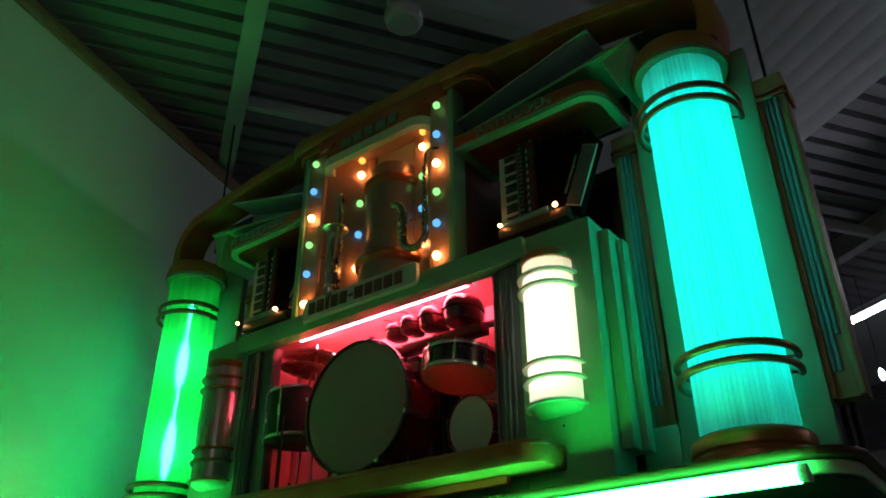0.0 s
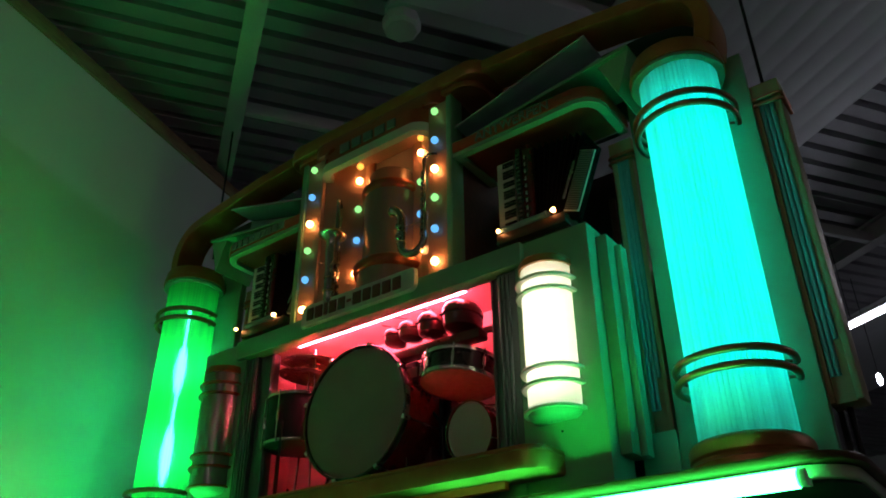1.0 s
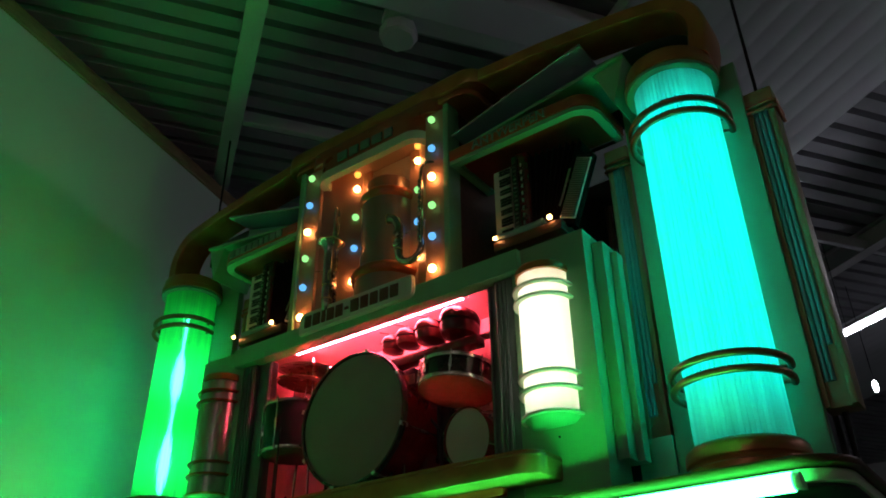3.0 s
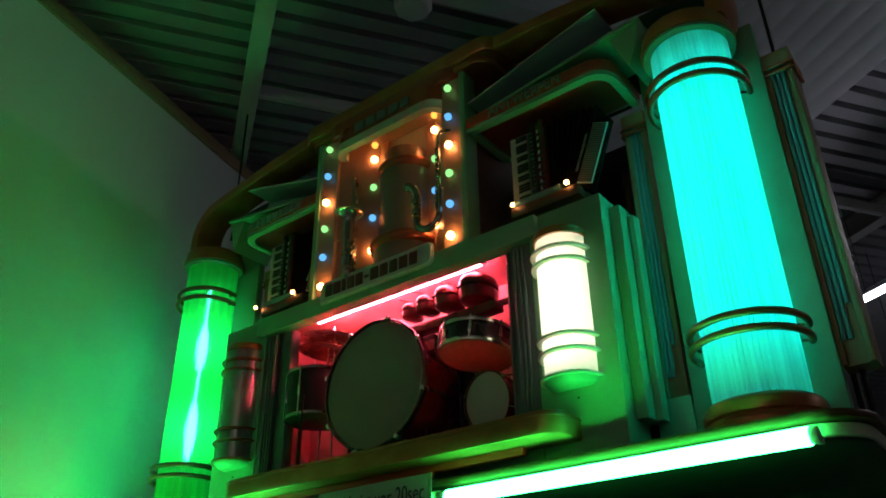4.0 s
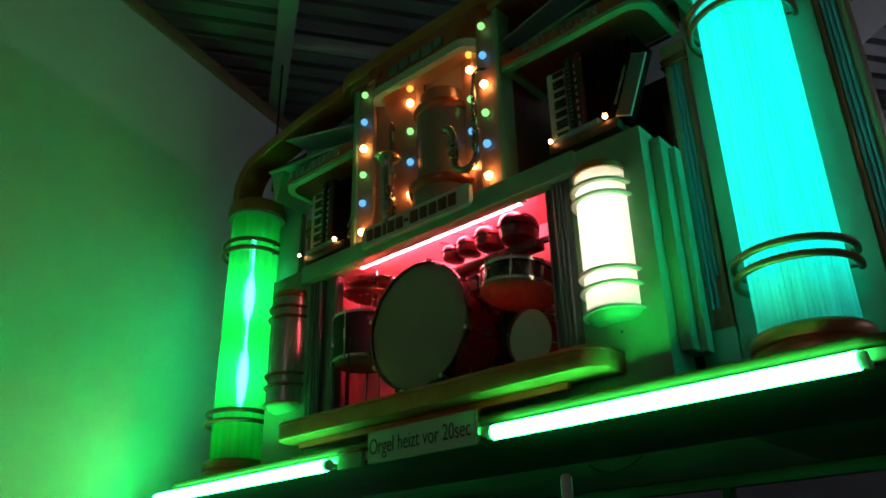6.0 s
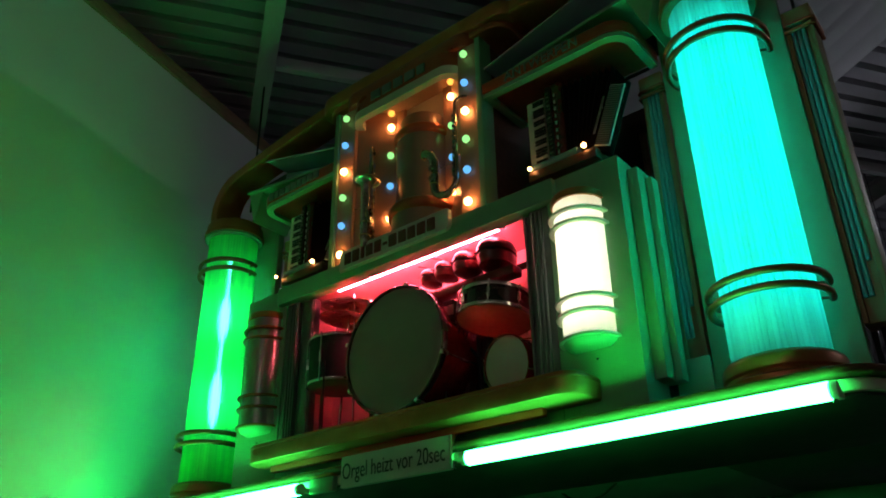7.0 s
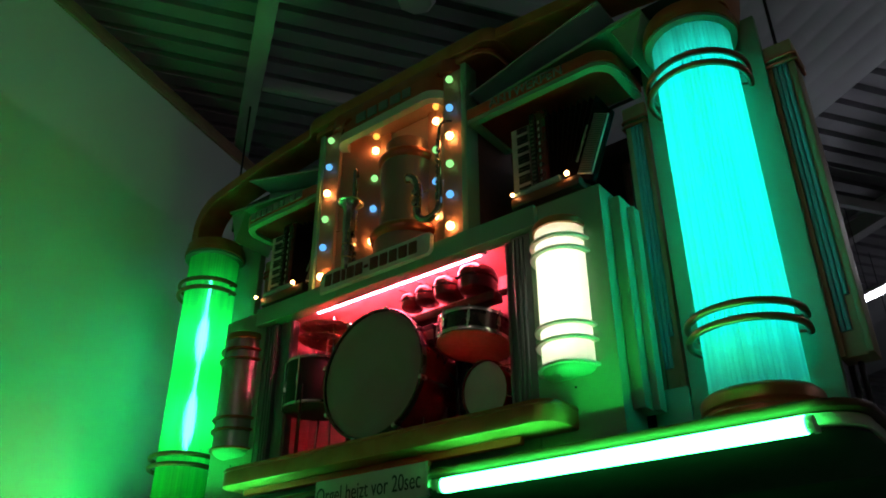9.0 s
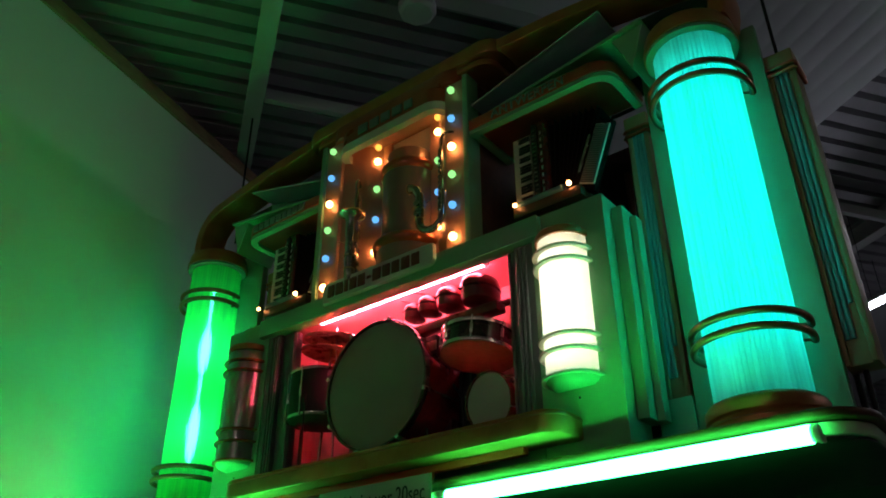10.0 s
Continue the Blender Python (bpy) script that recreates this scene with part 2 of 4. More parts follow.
def smooth(ob, degrees=40):
    for f in ob.data.polygons:
        f.use_smooth = True
    ob.data.set_sharp_from_angle(angle=radians(degrees))
    return ob


def mesh_of(name, bm, mat):
    me = bpy.data.meshes.new(name)
    bmesh.ops.recalc_face_normals(bm, faces=bm.faces)
    bm.to_mesh(me)
    bm.free()
    me.materials.append(mat)
    return me


def part(name, bm, mat, parent, label="", at=None):
    ob = new(name, mesh_of(name, bm, mat))
    smooth(ob)
    ob.parent = parent
    if at is not None:
        ob.matrix_basis = at
    if label:
        tagged(ob, label)
    return ob


def again(ob, at):
    """One more piece on the same mesh, under the same parent."""
    o = ob.copy()
    scene.collection.objects.link(o)
    o.matrix_basis = at
    return o


def thing(name, label, category, at=None, group="", kind=""):
    ob = new(name)
    ob.empty_display_size = 0.05
    if at is not None:
        ob.matrix_basis = at
    return tagged(ob, label, category, group, kind)


def solid(name, bm, mat, label, category="", kind="", group=""):
    return tagged(smooth(new(name, mesh_of(name, bm, mat))), label, category, group, kind)


def lettering(text, size, depth, width):
    """A mesh of the words, lying flat, centred and as wide as given."""
    cur = bpy.data.curves.new("lettering", "FONT")
    cur.body = text
    cur.size, cur.extrude, cur.align_x, cur.align_y = size, depth, "CENTER", "CENTER"
    txt = new("lettering_curve", cur)
    bpy.context.view_layer.update()
    me = bpy.data.meshes.new_from_object(txt.evaluated_get(bpy.context.evaluated_depsgraph_get()))
    bpy.data.objects.remove(txt)
    me.materials.clear()
    wide = max(v.co.x for v in me.vertices) - min(v.co.x for v in me.vertices)
    me.transform(Matrix.Diagonal((width / wide, 1, 1, 1)))
    return me


T = Matrix.Translation
FLIP = Matrix.Diagonal((-1, 1, 1, 1))


def sided(bm, s):
    """The same shape, mirrored to the other half for s = -1."""
    if s < 0:
        put(bm, FLIP)
        bmesh.ops.reverse_faces(bm, faces=bm.faces)
    return bm

# ---- hall ----
ALONG = Vector((0.552, 0.834, 0)).normalized()      # the way the roof ribs run
ACROSS = Vector((-0.834, 0.552, 0)).normalized()    # the way the beams run
HALL_AT = Matrix(((ACROSS.x, ALONG.x, 0, -0.75), (ACROSS.y, ALONG.y, 0, -0.39), (0, 0, 1, 0), (0, 0, 0, 1)))
DECK_Z = 5.86


def hall():
    floor = solid("floor", box(-14, 14, -12, 16, -0.1, 0, 0), CONCRETE, "grey concrete floor of the hall", "floor", "structure")
    # trapezoid roof sheet, ribs along ALONG
    bm = bmesh.new()
    step, u = 0.205, -13.0
    prof = []
    while u < 9:
        prof += [(u, 0), (u + 0.135, 0), (u + 0.15, 0.075), (u + 0.19, 0.075)]
        u += step
    prof.append((u, 0))
    ends = [[bm.verts.new((a, b, DECK_Z + h)) for a, h in prof] for b in (-10, 16)]
    for i in range(len(prof) - 1):
        bm.faces.new((ends[0][i], ends[0][i + 1], ends[1][i + 1], ends[1][i]))
    tops = [bm.verts.new((a, b, DECK_Z + 0.2)) for a, b in ((prof[0][0], -10), (prof[-1][0], -10), (prof[-1][0], 16), (prof[0][0], 16))]
    bm.faces.new(tops)
    solid("ceiling", put(bm, HALL_AT), DECK, "dark ribbed galvanised roof sheeting over the hall", "ceiling", "structure")
    # steel beams with flanges
    for name, v in (("beam_1", 0.0), ("beam_2", 6.55), ("beam_3", -6.5)):
        bm = box(-12, 8, v - 0.07, v + 0.07, 5.62, 5.634, 0.003)
        box(-12, 8, v - 0.006, v + 0.006, 5.634, DECK_Z - 0.016, 0, bm)
        box(-12, 8, v - 0.07, v + 0.07, DECK_Z - 0.016, DECK_Z - 0.003, 0.003, bm)
        solid(name, put(bm, HALL_AT), STEEL, "light grey steel roof beam", "beam", "structure")
    solid("purlin_1", put(box(1.19, 1.25, 0.075, 9, 5.63, 5.74, 0.004), HALL_AT), PANEL, "white steel purlin under the roof sheeting", "purlin", "structure")
    bm = box(-0.62, -0.29, -6, 2.38, 5.66, 5.80, 0.01)
    solid("air_duct", put(bm, HALL_AT), PANEL, "flat pale sheet metal duct under the roof", "duct", "structure")
    bm = box(-0.28, -0.125, 0.85, 2.4, 5.69, 5.75, 0.004)
    solid("cable_tray", put(bm, HALL_AT), PANEL, "thin light grey cable channel", "cable channel", "structure")
    # white sheet bays below the deck, their ribs along the beams
    for name, v0, v1 in (("roof_panel_1", 2.4, 4.56), ("roof_panel_2", 8.05, 10.2)):
        bm = bmesh.new()
        v, prof = v0, []
        while v < v1 - 0.05:
            prof += [(v, 0), (v + 0.13, 0), (v + 0.142, 0.002), (v + 0.162, 0.002)]
            v += 0.175
        prof.append((v1, 0))
        ends = [[bm.verts.new((a, b, 5.66 + h)) for b, h in prof] for a in (-9, 7)]
        for i in range(len(prof) - 1):
            bm.faces.new((ends[0][i], ends[0][i + 1], ends[1][i + 1], ends[1][i]))
        box(-9, 7, v0, v1, 5.70, 5.83, 0, bm)
        solid(name, put(bm, HALL_AT), PANEL, "white ribbed sheet metal roof bay", "roof panel", "structure")
    # hall strip light far behind the organ
    light = thing("strip_light", "long lit white fluorescent strip light under the hall roof", "strip light", pose(1.95, 5.40, 4.80, 0, 0, -32))
    part("tube", rod([(-0.72, 0, 0), (0.72, 0, 0)], 0.024), G_HALL, light, "glowing white tube")
    part("housing", box(-0.76, 0.76, -0.05, 0.05, 0.03, 0.06), STEEL, light)
    for s in (1, -1):
        part("wire", rod([(s * 0.6, 0, 0.05), (s * 0.6, 0, 1.07)], 0.003, 6), ROD, light)
    for k in (1, 2):
        copy_thing(light, pose(1.95 + 2.0 * k * 0.848, 5.40 - 2.0 * k * 0.53, 4.80, 0, 0, -32))
    front = thing("strip_light", "long lit warm white strip light in the front of the hall", "strip light", pose(-2.0, -8.0, 4.80, 0, 0, -32))
    part("tube", rod([(-0.72, 0, 0), (0.72, 0, 0)], 0.024), G_FRONT, front, "glowing warm tube")
    part("housing", box(-0.76, 0.76, -0.05, 0.05, 0.03, 0.06), STEEL, front)
    for s in (1, -1):
        part("wire", rod([(s * 0.6, 0, 0.05), (s * 0.6, 0, 1.07)], 0.003, 6), ROD, front)
    copy_thing(front, pose(3.5, -9.0, 4.80, 0, 0, -32))
    for x, y, z in ((1.186, 6.65, 4.6), (1.398, 6.974, 4.6)):
        lamp = thing("pendant_lamp", "round white pendant lamp far behind the organ", "pendant lamp", T((x, y, z)), "hall pendant lamps")
        part("globe", lathe([(0, -0.075), (0.014, -0.07), (0.026, -0.045), (0.03, 0.0), (0.022, 0.05), (0, 0.07)], 20), G_HALL, lamp, "glowing shade")
        part("cord", rod([(0, 0, 0.07), (0, 0, 1.06 + 0.2)], 0.004, 6), ROD, lamp)
    # round box under the roof
    disc = thing("ceiling_loudspeaker", "grey octagonal loudspeaker box under the roof sheeting", "loudspeaker", T((-0.11, 0.36, 5.575)))
    part("body", lathe([(0, 0.0), (0.11, 0.0), (0.135, 0.02), (0.135, 0.1), (0.1, 0.16), (0, 0.16)], 8), PANEL, disc)
    part("bracket", box(-0.02, 0.02, -0.02, 0.02, 0.155, 0.286, 0.002), STEEL, disc)


def walls():
    # partition beside the organ, running slightly away from it
    def px(y):
        return -2.28 - 0.277 * y
    a, b = -6.0, 3.2
    outline = [(px(a), a), (px(b), b), (px(b) - 0.12, b), (px(a) - 0.12, a)]
    solid("wall_west", slab(outline, 0, 5.437, 0), WALL, "tall plain white partition wall beside the organ", "wall", "structure")
    cap = [(px(a) + 0.02, a), (px(b) + 0.02, b), (px(b) - 0.14, b), (px(a) - 0.14, a)]
    solid("trim", slab(cap, 5.44, 5.555, 0.004), TRIM, "brown wooden edge board along the top of the partition", "trim", "structure")
    for name, o in (("wall_south", box(-14, 14, -12.2, -12, 0, 6.2, 0)), ("wall_north", box(-14, 14, 16, 16.2, 0, 6.2, 0)),
                    ("wall_east", box(14, 14.2, -12, 16, 0, 6.2, 0)), ("wall_far_west", box(-14.2, -14, -12, 16, 0, 6.2, 0))):
        solid(name, o, WALL, "plain pale hall wall", "wall", "structure")


hall()
walls()

# ---- the organ ----
STAGE = 2.19


def organ():
    org = thing("dance_organ", "large mint green and bronze dance organ on a black base", "organ", T((0, 0, 1.98)))
    down = T((0, 0, -1.98))

    def add(name, bm, mat, label="", parent=None):
        return part(name, put(bm, down), mat, parent or org, label)

    # base and stage
    add("base_board", slab(round_rect(-2.07, 2.07, -0.078, 0.74, (0.16, 0.16, 0.02, 0.02)), 2.099, 2.1105, 0.003), SATIN, "satin black base board")
    add("under_panel", box(-2.0, 1.24, 0.744, 1.75, 2.1, 2.1105, 0.002), UNDER, "dark grey board under the organ's back")
    # right end of the same underside, only in a darker colour
    add("under_panel", box(1.244, 2.04, 0.744, 1.75, 2.1, 2.1105, 0.002), SATIN, "darker right end of the underside at the organ's back")
    add("stage_front", slab(round_rect(-2.08, 2.08, -0.085, 0.70, (0.16, 0.16, 0.02, 0.02)), 2.112, 2.155), CREAM)
    add("stage_lip", slab(round_rect(-2.105, 2.105, -0.125, 0.71, (0.18, 0.18, 0.02, 0.02)), 2.160, STAGE, 0.010), LIP, "bronze stage edge")
    add("back_wall", box(-1.98, 1.98, 0.62, 0.66, STAGE + 0.002, 3.3), BLACK)
    # front below the drum opening
    add("apron", box(-0.898, 0.898, 0.0, 0.05, STAGE + 0.002, 2.40), MINT)
    ledge = slab(round_rect(-0.93, 1.075, -0.195, 0.048, (0.10, 0.10, 0.05, 0.05), 12), 2.268, 2.364, 0.012)
    add("ledge_bead", slab(round_rect(-0.934, 1.079, -0.199, 0.04, (0.104, 0.104, 0.05, 0.05), 12), 2.340, 2.352, 0.004), COPPER, "thin copper bead along the ledge")
    add("drum_ledge", ledge, GOLD, "rounded bronze ledge below the drums")
    add("ledge_rail", box(-0.825, 0.855, -0.090, -0.052, 2.233, 2.2665, 0.006), ORANGE, "orange lacquered rail")
    # drum compartment
    add("compartment_floor", box(-0.95, 0.95, 0.05, 0.60, 2.37, 2.385, 0), PINKWALL)
    add("compartment_back", box(-0.95, 0.95, 0.42, 0.45, 2.387, 3.282, 0), PINKWALL, "pink board")
    add("compartment_ceiling", box(-0.95, 0.95, 0.05, 0.50, 3.283, 3.30, 0), PINKWALL)
    for s in (1, -1):
        add("compartment_side", sided(box(0.93, 0.949, 0.203, 0.418, 2.387, 3.281, 0.002), s), PINKWALL)
        # fluted jamb and the plain one set back behind it
        bm = box(0.80, 0.90, 0.004, 0.06, 2.402, 3.214, 0.003)
        for k in range(3):
            rod([(0.815 + 0.022 * k, 0.004, 2.41), (0.815 + 0.022 * k, 0.004, 3.20)], 0.0085, 8, bm)
        add("jamb", sided(bm, s), JAMB, "fluted dark grey jamb")
        inner = 0.75 if s > 0 else 0.695
        bm = box(inner, 0.798, 0.028, 0.075, 2.388, 3.214, 0.003)
        rod([(inner + 0.012, 0.026, 2.40), (inner + 0.012, 0.026, 3.205)], 0.007, 8, bm)
        add("inner_jamb", sided(bm, s), JAMB, "narrow dark grey inner jamb")
        # pillar behind the half-round lamp and the two steps beside it
        add("pillar", sided(box(0.902, 1.272, 0.0, 0.20, STAGE + 0.002, 3.33, 0.003), s), MINT)
        add("pillar_step", sided(box(1.274, 1.325, 0.075, 0.20, 2.33, 3.285, 0.003), s), MINT)
        add("pillar_step", sided(box(1.327, 1.358, 0.14, 0.20, 2.33, 3.25, 0.003), s), MINT)
        # board behind the big column
        add("column_board", sided(box(1.425, 1.99, 0.30, 0.345, STAGE + 0.002, 4.12, 0.004), s), MINT)
        add("side_wall", sided(box(1.93, 1.96, 0.35, 0.62, STAGE + 0.002, 3.3, 0.002), s), BLACK)
        add("recess_foot", sided(box(1.274, 1.423, 0.284, 0.298, STAGE + 0.002, 2.45, 0.002), s), MINT)
        add("recess_back", sided(box(1.25, 1.46, 0.54, 0.56, STAGE + 0.002, 3.31, 0.002), s), MINT)
    # long beam over the drums
    add("lintel", box(-0.955, 0.955, -0.035, 0.048, 3.218, 3.325, 0.004), MINT)
    add("gallery_floor", box(-0.90, 0.90, 0.05, 0.62, 3.303, 3.324, 0), BLACK)
    # saxophone niche
    for s in (1, -1):
        add("niche_fin", sided(box(0.53, 0.565, -0.005, 0.10, 3.328, 4.41, 0.004), s), MINT)
        # rear of the fin's side; brown stands in for warm bulb light on it
        add("gallery_side", sided(box(0.53, 0.562, 0.103, 0.558, 3.328, 4.40, 0.003), s), DARKWOOD, "back part of the niche fin, warm bulb light painted brown")
        add("niche_strip", sided(box(0.40, 0.528, 0.012, 0.035, 3.328, 4.40, 0.002), s), NICHE, "tan board with bulbs")
        wing = slab([(0.40, 0.036), (0.40, 0.055), (0.235, 0.20), (0.215, 0.185)], 3.328, 4.40, 0)
        add("niche_wing", sided(wing, s), NICHE, "tan board with bulbs")
        add("niche_inner_strip", sided(box(0.15, 0.232, 0.185, 0.2, 3.328, 4.40, 0.001), s), NICHE)
    add("niche_back", box(-0.235, 0.235, 0.203, 0.22, 3.328, 4.368, 0), CREAM)
    add("niche_drum", put(lathe([(0, 3.355), (0.185, 3.355), (0.185, 3.56), (0.20, 3.57), (0.20, 3.60), (0.160, 3.62), (0.160, 4.06), (0.14, 4.075), (0.14, 4.20), (0.13, 4.215), (0, 4.215)], 48), T((0, 0.19, -0.025))), PEWTER, "rounded pewter grey centre pillar")
    add("niche_foot_band", put(lathe([(0.16, 3.63), (0.185, 3.62), (0.205, 3.60), (0.208, 3.58), (0.20, 3.56), (0.185, 3.55)], 48), T((0, 0.19, -0.025))), COPPER, "copper band")
    add("niche_band", put(lathe([(0.14, 4.125), (0.162, 4.12), (0.174, 4.105), (0.176, 4.085), (0.172, 4.065), (0.16, 4.055)], 48), T((0, 0.19, -0.025))), COPPER, "copper band")
    # centre canopy
    add("centre_canopy", slab(round_rect(-0.362, 0.362, -0.005, 0.23, (0.06, 0.06, 0, 0)), 4.37, 4.40, 0.002), TAN, "tan canopy underside")
    outer = round_rect(-0.41, 0.41, -0.05, 0.30, (0.11, 0.11, 0, 0))
    inner = round_rect(-0.365, 0.365, -0.008, 0.30, (0.08, 0.08, 0, 0))
    add("canopy_rim", frame_band(outer, inner, 4.244, 4.30), CREAM, "cream canopy edge")
    add("canopy_fascia", frame_band(round_rect(-0.405, 0.405, -0.045, 0.30, (0.11, 0.11, 0, 0)), inner, 4.302, 4.40), REDBROWN, "red brown lacquered band")
    add("canopy_top", slab(round_rect(-0.50, 0.50, -0.02, 0.30, (0.10, 0.10, 0, 0)), 4.402, 4.50, 0.01), REDBROWN)
    add("roof_underlay", slab(round_rect(-0.70, 0.70, 0.02, 0.36, (0.11, 0.11, 0.1, 0.1)), 4.455, 4.4995, 0.01), GOLD)
    add("roof_cushion", slab(round_rect(-0.76, 0.76, 0.0, 0.36, (0.12, 0.12, 0.1, 0.1)), 4.503, 4.615, 0.03), GOLD, "rounded bronze roof block")
    x = -0.21
    for w in (0.075, 0.07, 0.07, 0.075, 0.06):
        add("letter_bar", box(x, x + w, -0.058, -0.046, 4.325, 4.385, 0.003), LETTER, "dull raised letter block")
        x += w + 0.018
    for s in (1, -1):
        # canopy over the accordion; the bass end is a little shorter
        end = 1.39 if s > 0 else 1.27
        k = 1.0 if s > 0 else 0.90
        outer = round_rect(0.57, end, 0.0, 0.36, (0, 0.12, 0, 0))
        inner = round_rect(0.61, end - 0.042, 0.040, 0.36, (0, 0.09, 0, 0))
        can = add("side_canopy", sided(slab(round_rect(0.57, end + 0.004, -0.004, 0.36, (0, 0.12, 0, 0)), 4.006, 4.072, 0.004), s), REDBROWN, "red brown lacquered canopy")
        add("canopy_rim", sided(frame_band(outer, inner, 3.980, 4.004), s), MINT, "mint green canopy edge")
        if s > 0:
            me = lettering("ANTWERPEN", 0.078, 0.007, 0.43)
            me.materials.append(LETTER)
            o = new("lettering", me)
            o.parent = org
            o.matrix_basis = down @ T((0.935, -0.007, 4.037)) @ pose(0, 0, 0, 90, 0, 0)
            tagged(o, "raised dull grey green capital letters")
        else:
            x = -1.16
            for w in (0.045, 0.04, 0.045, 0.045, 0.05, 0.035, 0.04, 0.045, 0.045):
                add("letter_bar", box(x, x + w, -0.017, -0.005, 4.014, 4.064, 0.003), LETTER, "dull raised letter block")
                x += w + 0.01
        add("lower_wing", sided(upright([(0.57 + (a - 0.57) * k, b) for a, b in ((0.57, 4.074), (1.40, 4.178), (1.565, 4.203), (1.565, 4.222), (0.57, 4.093))], 0.03, 0.36, 0.003), s), MINT, "mint green wing plate")
        add("wing_gore", sided(upright([(0.57 + (a - 0.57) * k, b) for a, b in ((1.44, 4.078), (1.455, 4.03), (1.485, 3.965), (1.525, 4.08), (1.563, 4.201), (1.40, 4.176), (1.425, 4.12))], 0.05, 0.34, 0.003), s), MINT, "curved mint green end of the wing")
        add("upper_wing", sided(upright([(0.57 + (a - 0.57) * k, b) for a, b in ((0.57, 4.19), (1.36, 4.384), (1.36, 4.402), (0.57, 4.208))], 0.03, 0.36, 0.003), s), GREYBLUE, "grey blue wing plate")
        add("wing_web", sided(upright([(0.57 + (a - 0.57) * k, b) for a, b in ((0.57, 4.096), (1.375, 4.20), (1.355, 4.38), (0.57, 4.187))], 0.20, 0.36, 0.003), s), GREYBLUE)
        for lift in (0.0, 0.085):
            add("wing_trim", sided(upright([(0.57 + (a - 0.57) * k, b) for a, b in ((0.572, 4.186 - lift), (1.355, 4.378 - lift * 1.2), (1.355, 4.386 - lift * 1.2), (0.572, 4.194 - lift))], 0.018 if lift == 0 else 0.19, 0.028 if lift == 0 else 0.199, 0.001), s), STEEL, "pale edge strip")
        add("wing_back", sided(box(0.57, 1.85, 0.365, 0.385, 4.06, 4.54, 0.002), s), BLACK)
        # bronze arch from the column cap to the roof block
        path = [(1.895, 4.05), (1.912, 4.12), (1.92, 4.19)]
        path += [(1.69 + 0.23 * math.cos(radians(a)), 4.21 + 0.23 * math.sin(radians(a))) for a in range(10, 82, 10)]
        path += [(1.5, 4.477), (1.1, 4.53), (0.72, 4.56)]
        add("arch", sided(ribbon([(0.72 + (a - 0.72) * (1 if s > 0 else 0.96), b) for a, b in path], 0.09, 0.05, 0.24), s), GOLD, "curved bronze arch")
    return org


def frame_band(outer, inner, z0, z1):
    """A band between two outlines with the same number of points."""
    bm = bmesh.new()
    rows = [[bm.verts.new((x, y, z)) for x, y in o] for o, z in ((outer, z0), (outer, z1), (inner, z1), (inner, z0))]
    n = len(outer)
    for k in range(4):
        a, b = rows[k], rows[(k + 1) % 4]
        for i in range(n - 1):
            bm.faces.new((a[i], a[i + 1], b[i + 1], b[i]))
        bm.faces.new((a[n - 1], a[0], b[0], b[n - 1]))
    bmesh.ops.recalc_face_normals(bm, faces=bm.faces)
    return bm


def ribbon(path, width, y0, y1):
    """A flat bar of that thickness along (x, z), between two depths."""
    bm = bmesh.new()
    pts = [Vector((x, 0, z)) for x, z in path]
    rows = []
    for i, p in enumerate(pts):
        d = (pts[min(i + 1, len(pts) - 1)] - pts[max(i - 1, 0)]).normalized()
        nrm = Vector((-d.z, 0, d.x)) * width / 2
        e = 0.016
        ring_pts = []
        for side, yy in ((1 - 0.25, y0), (-1 + 0.25, y0), (-1, y0 + e), (-1, y1), (1, y1), (1, y0 + e)):
            q = p + nrm * side
            ring_pts.append(bm.verts.new((q.x, yy, q.z)))
        rows.append(ring_pts)
    for i in range(len(rows) - 1):
        for j in range(6):
            bm.faces.new((rows[i][j], rows[i][(j + 1) % 6], rows[i + 1][(j + 1) % 6], rows[i + 1][j]))
    bm.faces.new(rows[0]), bm.faces.new(rows[-1])
    return bm


organ()


